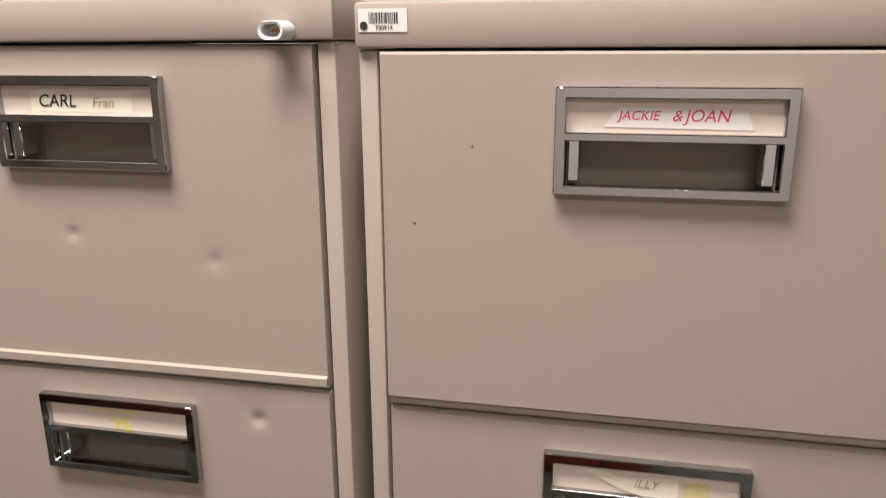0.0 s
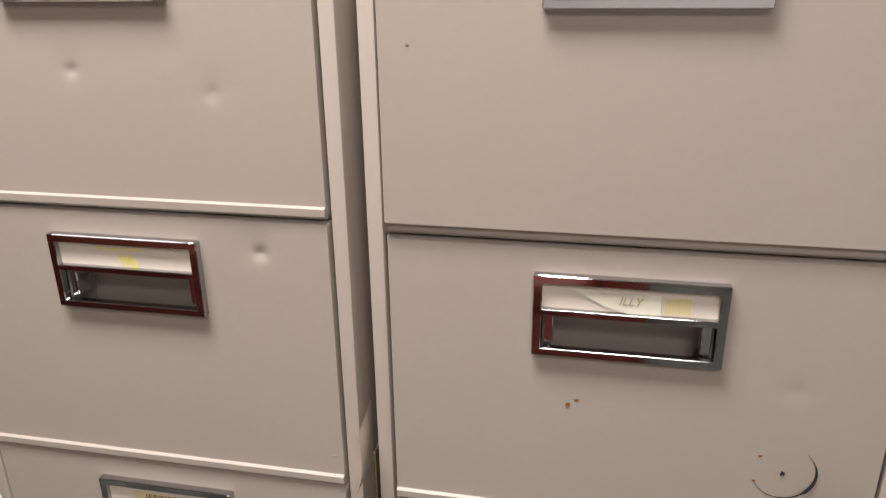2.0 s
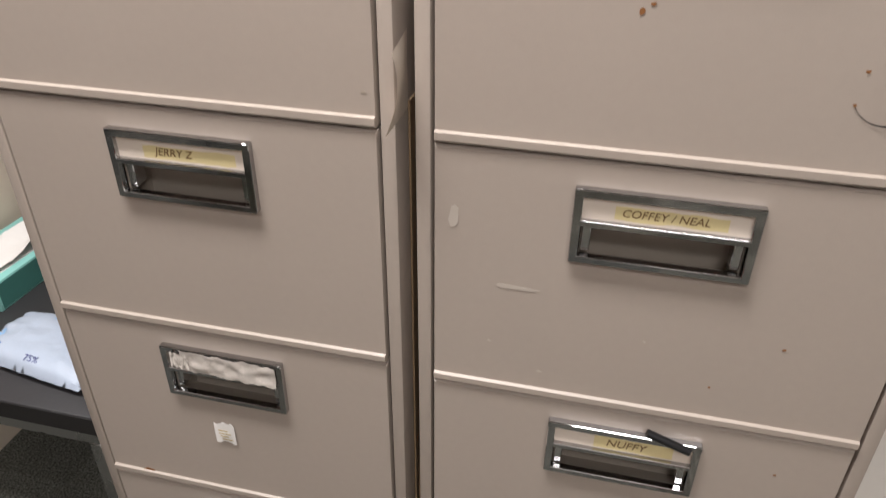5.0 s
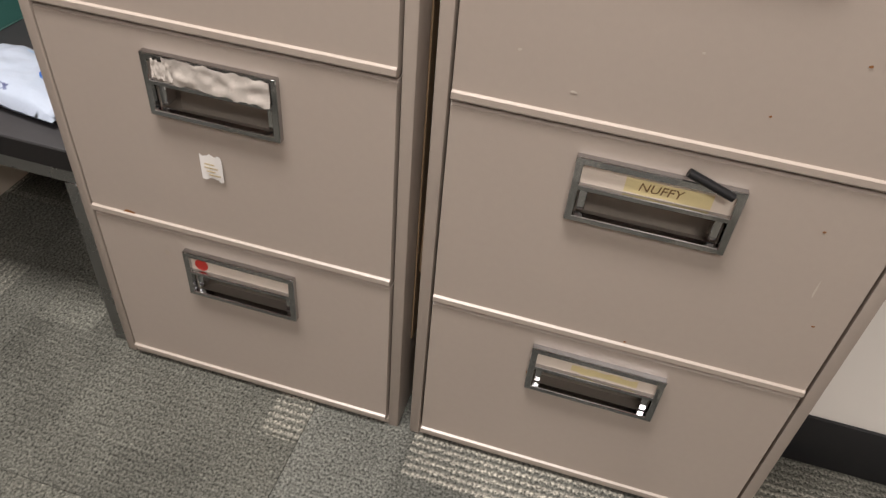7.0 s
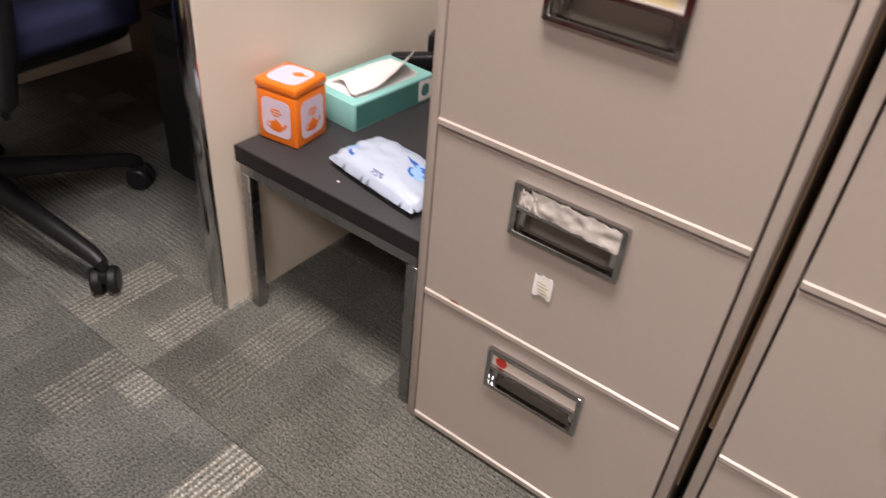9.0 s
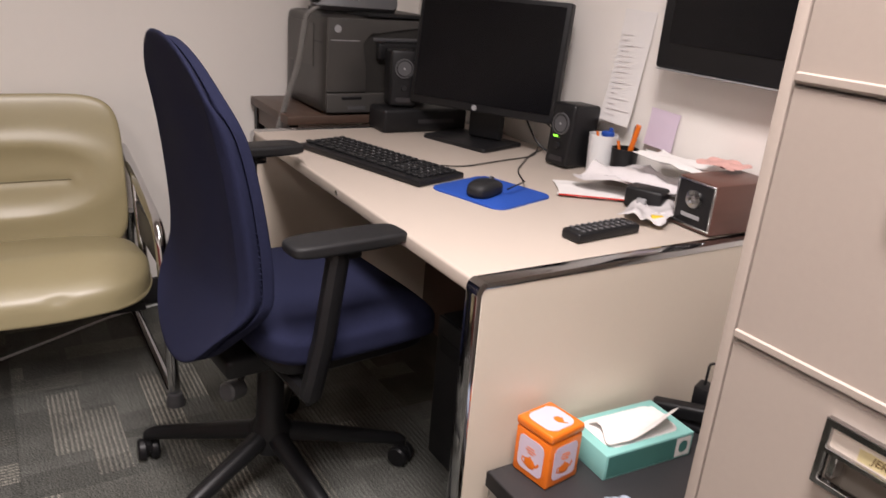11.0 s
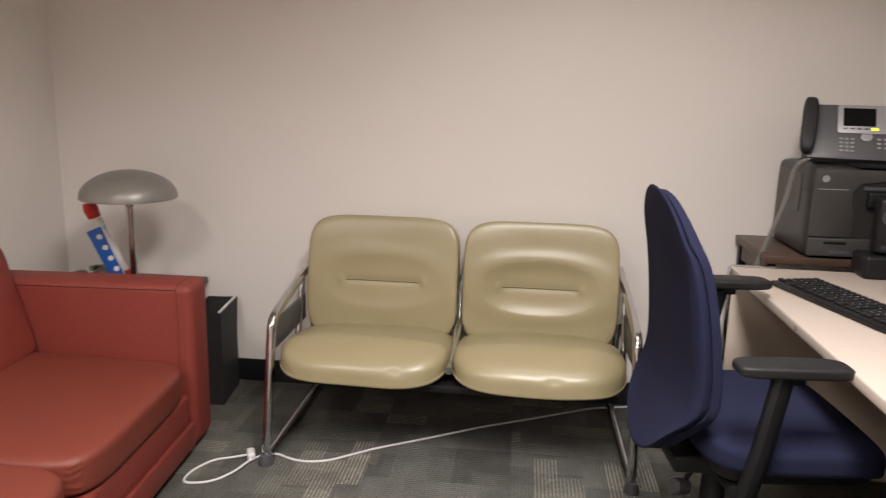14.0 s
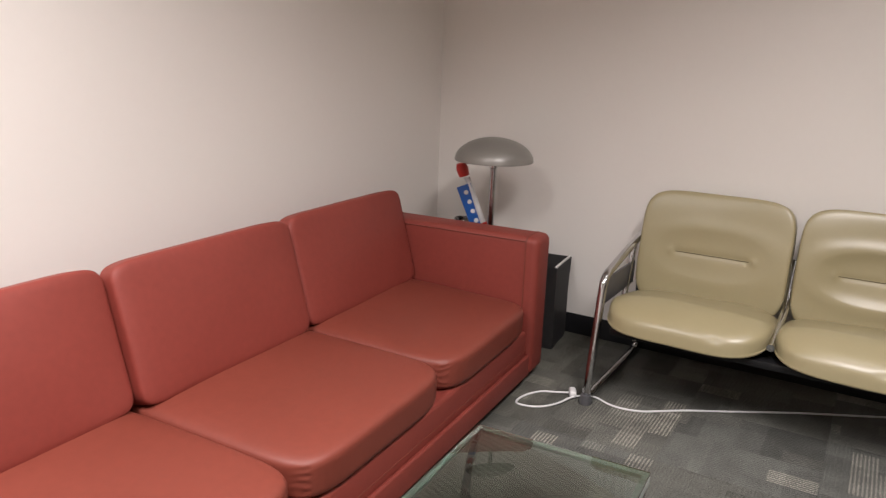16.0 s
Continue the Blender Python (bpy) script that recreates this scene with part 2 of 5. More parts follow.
# ---- the room ----
FLOOR = structure("floor", box(WEST - 0.1, EAST + 0.1, SOUTH - 0.1, NORTH + 0.1, -0.1, -0.006), BASE, "grey green patterned carpet tile floor", "floor")
structure("wall_west", box(WEST - 0.12, WEST, SOUTH - 0.12, NORTH + 0.12, -0.1, TOP), WALL, "plain off-white painted wall behind the seats", "wall")
structure("wall_south", box(WEST, EAST, SOUTH - 0.12, SOUTH, -0.1, TOP), WALL, "plain off-white painted wall behind the sofa", "wall")
structure("wall_north", box(WEST, 0.32, NORTH, NORTH + 0.12, -0.1, TOP), WALL, "plain off-white painted wall behind the desk", "wall")
structure("wall_north_return", box(0.32, EAST, 0.735, NORTH + 0.12, -0.1, TOP), WALL, "off-white wall return beside the filing cabinets", "wall")
structure("wall_east", box(EAST, EAST + 0.12, SOUTH - 0.12, 0.735, -0.1, TOP), WALL, "plain off-white painted wall", "wall")


def ceiling():
    bm = bmesh.new()
    xs, ys = np.arange(WEST, EAST, 0.61), np.arange(SOUTH, NORTH, 0.61)
    box(WEST - 0.1, EAST + 0.1, SOUTH - 0.1, NORTH + 0.1, TOP + 0.02, TOP + 0.1, bm=bm)
    for x in xs:
        for y in ys:
            box(x + 0.012, min(x + 0.598, EAST), y + 0.012, min(y + 0.598, NORTH), TOP, TOP + 0.019, bm=bm)
    return structure("ceiling", bm, CEILING, "white mineral fibre tile ceiling in a grid", "ceiling")


ceiling()


def baseboard(name, x0, x1, y0, y1):
    structure(name, box(x0, x1, y0, y1, 0.0, 0.102, 0.002), BASE, "black rubber baseboard along the wall", "baseboard")


baseboard("baseboard_west", WEST, WEST + 0.006, SOUTH, NORTH)
baseboard("baseboard_south", WEST + 0.006, EAST - 0.006, SOUTH, SOUTH + 0.006)
baseboard("baseboard_north", WEST + 0.006, 0.314, NORTH - 0.006, NORTH)
baseboard("baseboard_return", 0.32, EAST - 0.006, 0.729, 0.735)
baseboard("baseboard_return_side", 0.314, 0.32, 0.729, NORTH - 0.006)
baseboard("baseboard_east", EAST - 0.006, EAST, SOUTH, 0.735)


def troffer(x, y):
    t = thing("ceiling_light", pose(x, y, TOP - 0.012), "recessed white fluorescent ceiling light with louvre", "ceiling light", "ceiling lights")
    bm = bmesh.new()
    for c, d, a, b in ((-0.3, 0.3, -0.6, -0.57), (-0.3, 0.3, 0.57, 0.6), (-0.3, -0.27, -0.57, 0.57), (0.27, 0.3, -0.57, 0.57)):
        box(a, b, c, d, -0.004, 0.012, 0.001, 1, bm)
    part("frame", bm, WHITE, t)


for lx, ly, w, wide in LIGHTS:
    troffer(lx, ly)


# ---- filing cabinets ----
def drawer_front(w, h, dents=(), hole=(0.146, 0.034, 0.0795), lip=-0.0035, shift=0.0):
    """A sheet steel drawer front with a rolled bottom lip, chamfered edges, dents and the opening behind the pull. Its top left is at x -w/2, z 0."""
    hw, hh, hz = hole
    xs = sorted({-w / 2, -w / 2 + 0.001, w / 2 - 0.001, w / 2, shift - hw / 2, shift + hw / 2, *np.linspace(-w / 2 + 0.012, w / 2 - 0.012, 101).round(5)})
    zs = sorted({0.0, -0.002, -h + 0.0115, -h + 0.010, -h + 0.003, -h, -hz + hh / 2, -hz - hh / 2, *np.linspace(-0.01, -h + 0.016, 69).round(5)})
    bm = bmesh.new()

    def depth(x, z):
        y = 0.0
        if abs(x) > w / 2 - 0.0005 or z > -0.001 or z < -h + 0.001:
            y += 0.003
        if z < -h + 0.0105 and abs(x) < w / 2 - 0.0005:
            y += lip
        for dx, dz, dr, dd in dents:
            q = ((x - dx) ** 2 + (z - dz) ** 2) / dr**2
            y += dd * math.exp(-q)
        return y

    grid = [[bm.verts.new((x, depth(x, z), z)) for z in zs] for x in xs]
    for i in range(len(xs) - 1):
        for j in range(len(zs) - 1):
            cx, cz = (xs[i] + xs[i + 1]) / 2, (zs[j] + zs[j + 1]) / 2
            if abs(cx - shift) < hw / 2 and abs(cz + hz) < hh / 2:
                continue
            bm.faces.new((grid[i][j], grid[i + 1][j], grid[i + 1][j + 1], grid[i][j + 1]))
    rim = [e for e in bm.edges if e.is_boundary and all(abs(abs(v.co.x) - w / 2) < 1e-5 or v.co.z > -1e-5 or v.co.z < -h + 1e-5 for v in e.verts)]
    made = bmesh.ops.extrude_edge_only(bm, edges=rim)["geom"]
    bmesh.ops.translate(bm, vec=(0, 0.018, 0), verts=[g for g in made if isinstance(g, bmesh.types.BMVert)])
    return bm


def pull_frame():
    """A flat frame with a label window above and a grip opening below."""
    bm = bmesh.new()
    xs, zs = (-0.081, -0.073, 0.073, 0.081), (-0.077, -0.070, -0.038, -0.032, -0.008, 0.0)
    g = [[bm.verts.new((x, 0.001, z)) for z in zs] for x in xs]
    for i in range(3):
        for j in range(5):
            if i == 1 and j in (1, 3):
                continue
            bm.faces.new((g[i][j], g[i + 1][j], g[i + 1][j + 1], g[i][j + 1]))
    made = bmesh.ops.extrude_face_region(bm, geom=bm.faces[:])["geom"]
    bmesh.ops.translate(bm, vec=(0, -0.009, 0), verts=[v for v in made if isinstance(v, bmesh.types.BMVert)])
    bmesh.ops.recalc_face_normals(bm, faces=bm.faces)
    sharp = [e for e in bm.edges if len(e.link_faces) == 2 and e.calc_face_angle(0) > 1.0]
    bmesh.ops.bevel(bm, geom=sharp, offset=0.0008, segments=1, affect="EDGES")
    return bm


def pull_cup():
    bm = bmesh.new()
    v = lambda x, y, z: bm.verts.new((x, y, z))
    f = [v(-0.072, 0.0, -0.0705), v(0.072, 0.0, -0.0705), v(0.072, 0.0, -0.036), v(-0.072, 0.0, -0.036)]
    k = [v(-0.066, 0.030, -0.088), v(0.066, 0.030, -0.088), v(0.066, 0.034, -0.036), v(-0.066, 0.034, -0.036)]
    for i in range(4):
        bm.faces.new((f[i], f[(i + 1) % 4], k[(i + 1) % 4], k[i]))
    bm.faces.new(k)
    return bm


def cup_cheek(s):
    return box(s * 0.067 - 0.0043, s * 0.067 + 0.0043, 0.001, 0.02, -0.0685, -0.038, 0.001, 1)


def strip(x0, x1, z0, z1, y, ragged=0.0, curl=0.0, seed=1):
    """A slip of paper facing -y, torn at the ends if ragged."""
    rnd = random.Random(seed)
    bm = bmesh.new()
    n = 10
    top, low = [], []
    for i in range(n + 1):
        t = i / n
        x = x0 + (x1 - x0) * t
        yy = y - curl * abs(2 * t - 1) ** 3
        top.append(bm.verts.new((x, yy, z1 - rnd.random() * ragged)))
        low.append(bm.verts.new((x, yy - curl * 0.3 * rnd.random(), z0 + rnd.random() * ragged)))
    for i in range(n):
        bm.faces.new((low[i], low[i + 1], top[i + 1], top[i]))
    made = bmesh.ops.extrude_face_region(bm, geom=bm.faces[:])["geom"]
    bmesh.ops.translate(bm, vec=(0, 0.0003, 0), verts=[g for g in made if isinstance(g, bmesh.types.BMVert)])
    return bm




def slip_text(drawer, text, size, mat, x, z, y=-0.0032, tilt=0.0, shear=0.2):
    return writing(text, size, mat, drawer, pose(x, y, z, 90, tilt * 0, 0) @ pose(0, 0, 0, 0, 0, tilt), shear=shear)


def slip_text_r(drawer, text, size, mat, x, *rest):
    return slip_text(drawer, text, size, mat, x - 0.006, *rest)


def filing_cabinet(x0, x1, front, head, bottoms, label, dents, proud=(), shift=0.0, pull_width=1.0):
    w, depth, top = x1 - x0, 0.71, head + 0.033
    c = thing("filing_cabinet", pose((x0 + x1) / 2, front, 0), label, "filing cabinet", "filing cabinets")
    for a in (-w / 2, w / 2 - 0.015):
        part("side_panel", box(a, a + 0.015, 0.0, depth, 0.0, head - 0.0005, 0.0025, 2), CABINET, c)
    part("back_panel", box(-w / 2 + 0.015, w / 2 - 0.015, depth - 0.01, depth, 0.0, head - 0.0005), CABINET, c)
    part("plinth", box(-w / 2 + 0.015, w / 2 - 0.015, 0.003, depth - 0.01, 0.0, 0.012, 0.001, 1), CABINET, c)
    for z in bottoms[:-1]:
        part("rail", box(-w / 2 + 0.015, w / 2 - 0.015, 0.020, 0.03, z - 0.02, z + 0.01), CABINET, c)
    part("header", box(-w / 2 - 0.001, w / 2 + 0.001, -0.006, depth, head, top, 0.003, 2), CABINET, c)
    tops = [head - 0.0025] + [b - 0.0035 for b in bottoms[:-1]]
    out = []
    for k, (zb, zt) in enumerate(zip(bottoms, tops)):
        y = -proud[k] if k < len(proud) else 0.0
        d = part("drawer", drawer_front(w - 0.036, zt - zb, dents.get(k, ()), lip=0.006 if k < len(proud) else -0.0035, shift=shift), CABINET, c, at=pose(0, y - 0.001, zt))
        drop = pose(shift, -0.0005, -0.0240) @ Matrix.Diagonal((pull_width, 1, 1.0, 1))
        part("pull", pull_frame(), PULL, d, "chrome label holder pull", at=drop)
        # same beige as the drawer, its shade already in the colour
        part("cup", pull_cup(), CABINET_SHADED, d, at=drop)
        for s in (-1, 1):
            part("cup_cheek", cup_cheek(s), CHROME, d, "chrome cup side", at=drop)
        part("card", box(-0.073, 0.073, -0.0022, -0.001, -0.032, -0.008), LABEL, d, at=drop)
        out.append(d)
    return c, out


_, ld = filing_cabinet(-0.672, -0.221, 0.59, 1.4355, [1.1460, 0.8580, 0.5760, 0.290, 0.012],
                          "dented beige steel five-drawer filing cabinet beside a low table",
                          {0: [(-0.024, -0.160, 0.0045, 0.0022), (-0.026, -0.155, 0.014, 0.0006), (0.110, -0.178, 0.0055, 0.0013), (0.112, -0.172, 0.016, 0.0005), (0.075, -0.140, 0.012, 0.0003), (0.03, -0.152, 0.010, 0.0003)],
                           1: [(0.139, -0.034, 0.0055, 0.0032), (0.134, -0.026, 0.018, 0.0011)]}, pull_width=0.975)
right, rd = filing_cabinet(-0.203, 0.270, 0.59, 1.4295, [1.1370, 0.8515, 0.5655, 0.2850, 0.012],
                           "worn beige steel five-drawer filing cabinet with rust spots",
                           {1: [(0.19, -0.255, 0.022, 0.003), (0.165, -0.235, 0.03, 0.0012), (0.14, -0.12, 0.008, 0.0008)]}, proud=(0.007,), shift=-0.006)


def crinkle(x0, x1, z0, z1, y, seed):
    bm = bmesh.new()
    g = []
    for i in range(41):
        row = []
        for j in range(11):
            u, w = i / 40, j / 10
            p = Vector((u * 9 + seed, w * 3, seed * 1.7))
            q = noise.noise(p) * 0.0022 + noise.noise(p * 2.7) * 0.0007
            ragged = 0.003 * noise.noise((u * 11, seed, 3.0 if w < 0.5 else 8.0))
            row.append(bm.verts.new((x0 + (x1 - x0) * u, min(y + q + 0.002 * w, -0.0092), z0 + (z1 - z0) * w + (ragged if j in (0, 10) else 0) - 0.003 * u)))
        g.append(row)
    for i in range(40):
        for j in range(10):
            bm.faces.new((g[i][j], g[i + 1][j], g[i + 1][j + 1], g[i][j + 1]))
    return bm


TAPE = material("dull_white_tape", (0.47, 0.43, 0.39), 0.26, vary=0.22, scale=90)


def poly_slip(drawer, pts, mat, y=-0.0029, label=""):
    bm = slab(pts, 0, 0.0003)
    return part("paper_slip", bm, mat, drawer, label, at=pose(0, y, 0, 90))


CREAM_PALE = material("pale_yellow_paper", (0.74, 0.71, 0.58), 0.8, vary=0.06, scale=30)
YELLOW_PAPER = material("torn_yellow_paper", (0.70, 0.60, 0.20), 0.8, vary=0.1, scale=30)
FADED = material("faded_ink", (0.45, 0.36, 0.20), 0.6)


def cabinet_slips():
    z = -0.026 - 0.020
    # first drawers
    part("paper_slip", strip(-0.044, 0.050, z - 0.008, z + 0.009, -0.0029, 0.001, 0, 2), CREAM_PALE, ld[0], "yellowed paper slip")
    slip_text(ld[0], "CARL", 0.0145, INK, -0.019, z + 0.001, shear=0.15)
    slip_text(ld[0], "Fran", 0.0115, FADED, 0.024, z)
    poly_slip(rd[0], [(-0.053, z - 0.006), (0.048, z - 0.007), (0.043, z + 0.006), (-0.042, z + 0.008)], PAPER, label="white paper slip")
    slip_text_r(rd[0], "JACKIE", 0.0092, INK_RED, -0.023, z + 0.002)
    slip_text_r(rd[0], "&", 0.011, INK_RED, 0.003, z + 0.002)
    slip_text_r(rd[0], "JOAN", 0.0118, INK_RED, 0.023, z + 0.002)
    # second drawers
    part("paper_scrap", strip(-0.010, 0.012, z - 0.012, z + 0.006, -0.0029, 0.010, 0, 5), YELLOW_PAPER, ld[1], "torn yellow remains of a slip")
    part("paper_scrap", strip(-0.030, 0.020, z + 0.006, z + 0.0105, -0.0029, 0.002, 0, 15), YELLOW_PAPER, ld[1])
    poly_slip(rd[1], [(-0.056, z + 0.0105), (-0.036, z + 0.0095), (-0.028, z + 0.006), (0.020, z + 0.0085), (0.021, z - 0.0125), (0.002, z - 0.0115), (-0.012, z - 0.009), (-0.026, z - 0.005)], CREAM_PALE, -0.0038, "torn curling paper slip")
    slip_text_r(rd[1], "ILLY", 0.0105, FADED, 0.001, z + 0.001, -0.0045, 0, 0.3)
    part("paper_scrap", strip(0.024, 0.045, z - 0.010, z + 0.008, -0.0029, 0.003, 0, 9), CREAM_PAPER, rd[1])
    # third drawers
    part("paper_slip", strip(-0.042, 0.060, z - 0.009, z + 0.007, -0.0029, 0.002, 0, 6), CREAM_PAPER, ld[2], "yellowed paper slip")
    slip_text(ld[2], "JERRY Z", 0.0118, INK_BROWN, -0.008, z)
    part("paper_slip", strip(-0.050, 0.048, z - 0.008, z + 0.007, -0.0029, 0.002, 0, 7), CREAM_PAPER, rd[2], "yellowed paper slip")
    slip_text_r(rd[2], "COFFEY / NEAL", 0.0112, INK_BROWN, 0.0, z)
    # fourth drawers
    part("tape_strip", crinkle(-0.052, 0.072, z - 0.008, z + 0.0215, -0.0115, 12), TAPE, ld[3], "crumpled peeling white tape")
    part("tape_strip", crinkle(-0.064, -0.040, z - 0.002, z + 0.018, -0.013, 13), TAPE, ld[3])
    part("tape_scrap", strip(-0.030, -0.002, -0.183, -0.144, -0.0012, 0.005, 0.002, 14), PAPER, ld[3], "torn white label scrap")
    for x, h, w in ((-0.018, -0.158, 0.013), (-0.016, -0.163, 0.017), (-0.017, -0.168, 0.011), (-0.013, -0.173, 0.015)):
        part("faded_print", box(x - w / 2, x + w / 2, -0.0042, -0.0038, h, h + 0.0016), FADED, ld[3])
    part("paper_slip", strip(-0.036, 0.048, z - 0.009, z + 0.009, -0.0029, 0.001, 0, 16), CREAM_PAPER, rd[3], "yellowed paper slip")
    slip_text_r(rd[3], "NUFFY", 0.0140, INK_BROWN, 0.004, z)
    part("marker_cap", tube([(0.016, -0.012, -0.012), (0.062, -0.013, -0.028)], 0.0045), BLACK, rd[3], "black marker stuck in the pull")
    # fifth drawers
    dot = bmesh.new()
    bmesh.ops.create_cone(dot, cap_ends=True, segments=20, radius1=0.0095, radius2=0.0095, depth=0.0006)
    part("sticker", dot, RED, ld[4], "round red sticker", at=pose(-0.056, -0.0034, z + 0.001, 90))
    part("paper_slip", strip(-0.036, 0.045, z - 0.008, z + 0.006, -0.0029, 0.003, 0, 17), CREAM_PAPER, rd[4], "yellowed paper slip")
    # asset sticker on the header, with bars for its code
    s = part("asset_sticker", box(-0.2335, -0.1965, -0.0066, -0.0061, 1.4410, 1.4575), PAPER, right, "white barcode sticker")
    bars = bmesh.new()
    rnd, x = random.Random(4), -0.2255
    while x < -0.2035:
        wide = rnd.choice((0.0004, 0.0007, 0.0011))
        box(x, x + wide, -0.0069, -0.0067, 1.4470, 1.4548, bm=bars)
        x += wide + rnd.choice((0.0004, 0.0007))
    part("barcode", bars, INK, s)
    writing("730914", 0.0044, INK, right, pose(-0.214, -0.0068, 1.4440, 90))
    disc = bmesh.new()
    bmesh.ops.create_cone(disc, cap_ends=True, segments=16, radius1=0.003, radius2=0.003, depth=0.0004)
    part("sticker_mark", disc, INK, s, at=pose(-0.2295, -0.0069, 1.4455, 90))


cabinet_slips()


def lock_bumper():
    """A white plastic lock cover on the header of the dented cabinet."""
    t = thing("lock_cover", pose(-0.2605, 0.584, 1.4425, 90, 0, -6) @ Matrix.Scale(0.80, 4), "white plastic lock cover on the cabinet header", "lock cover")
    bm = bmesh.new()
    outer, inner = rounded_rect(0.027, 0.0175, 0.0085, 6), rounded_rect(0.020, 0.0115, 0.0055, 6)
    rings = []
    for pts, zz in ((outer, 0.0), (outer, 0.021), (rounded_rect(0.0255, 0.016, 0.0078, 6), 0.023), (inner, 0.022), (inner, 0.006)):
        rings.append([bm.verts.new((x, y, zz)) for x, y in pts])
    for a, b in zip(rings, rings[1:]):
        for i in range(len(a)):
            bm.faces.new((a[i], a[(i + 1) % len(a)], b[(i + 1) % len(a)], b[i]))
    bm.faces.new(rings[-1])
    part("cover", bm, WHITE, t)
    part("lock_barrel", box(-0.002, 0.006, -0.0015, 0.0015, 0.006, 0.018, 0.0005, 1), RUST, t)


lock_bumper()


# ---- low table in the nook, with what stands on it ----
def low_table():
    t = thing("low_table", pose(-0.883, 0.60, 0), "low table with charcoal top and chrome legs", "table")
    part("tabletop", box(-0.2098, 0.2028, 0.0022, 0.5978, 0.3345, 0.367, 0.002), DARKTOP, t)
    for a, b, c, d in ((-0.212, 0.205, 0.0, 0.002), (-0.212, 0.205, 0.598, 0.60), (-0.212, -0.21, 0.002, 0.598), (0.203, 0.205, 0.002, 0.598)):
        part("edge_band", box(a, b, c, d, 0.3345, 0.3662, 0.0004, 1), EDGE, t, "black edge band")
    bm = bmesh.new()
    box(-0.207, 0.200, 0.004, 0.026, 0.311, 0.334, 0.001, 1, bm)
    box(-0.207, 0.200, 0.574, 0.596, 0.311, 0.334, 0.001, 1, bm)
    box(-0.207, -0.185, 0.026, 0.574, 0.311, 0.334, 0.001, 1, bm)
    box(0.178, 0.200, 0.026, 0.574, 0.311, 0.334, 0.001, 1, bm)
    part("apron", bm, STEEL, t)
    for x in (-0.207, 0.178):
        for y in (0.004, 0.574):
            part("leg", box(x, x + 0.022, y, y + 0.022, 0.0, 0.3105, 0.0015, 1), STEEL, t)


low_table()
TABLE = 0.367


def tin():
    t = thing("tea_tin", pose(-1.050, 0.699, TABLE, 0, 0, 8) @ Matrix.Diagonal((0.83, 0.83, 0.89, 1)), "orange square tea tin with lilac teapot panels", "tin")
    part("tin_body", box(-0.052, 0.052, -0.052, 0.052, 0.0, 0.108, 0.006, 3), ORANGE, t)
    part("lid", box(-0.0535, 0.0535, -0.0535, 0.0535, 0.1085, 0.128, 0.006, 3), ORANGE, t)
    for a in (0, 90, 180, 270):
        m = pose(0, 0, 0, 0, 0, a)
        p = slab(rounded_rect(0.074, 0.078, 0.014), 0, 0.0006)
        p.transform(m @ pose(0, -0.0527, 0.056, 90))
        side = part("panel_print", p, LILAC, t, "lilac printed panel")
        pot = lathe([(0.0, -0.012), (0.013, -0.009), (0.017, 0.0), (0.012, 0.009), (0.004, 0.012), (0.002, 0.016)], 20)
        tube([(0.012, 0, -0.003), (0.021, 0, 0.003), (0.026, 0, 0.010)], 0.003, 8, bm=pot)
        tube([(-0.013, 0, 0.006), (-0.022, 0, 0.006), (-0.023, 0, -0.003), (-0.014, 0, -0.007)], 0.0018, 8, bm=pot)
        pot.transform(m @ pose(0, -0.0534, 0.038) @ Matrix.Diagonal((1, 0.04, 1, 1)))
        part("teapot_print", pot, ORANGE, side)
        words = bmesh.new()
        for k, ww in enumerate((0.022, 0.030, 0.018)):
            box(-ww / 2, ww / 2, -0.0005, 0.0, 0.072 - k * 0.006, 0.0745 - k * 0.006, bm=words)
        words.transform(m @ pose(0, -0.0533, 0))
        part("print_bars", words, ORANGE, side)
    lidp = slab(rounded_rect(0.082, 0.082, 0.022), 0.128, 0.1287)
    lid_panel = part("lid_print", lidp, LILAC, t, "lilac printed lid panel")
    pot = lathe([(0.0, -0.012), (0.013, -0.009), (0.017, 0.0), (0.012, 0.009), (0.004, 0.012), (0.002, 0.016)], 20)
    tube([(0.012, 0, -0.003), (0.021, 0, 0.003), (0.026, 0, 0.010)], 0.003, 8, bm=pot)
    pot.transform(pose(0.012, 0.010, 0.1288, -90) @ Matrix.Diagonal((0.8, 0.04, 0.8, 1)))
    part("teapot_print", pot, ORANGE, lid_panel)


tin()


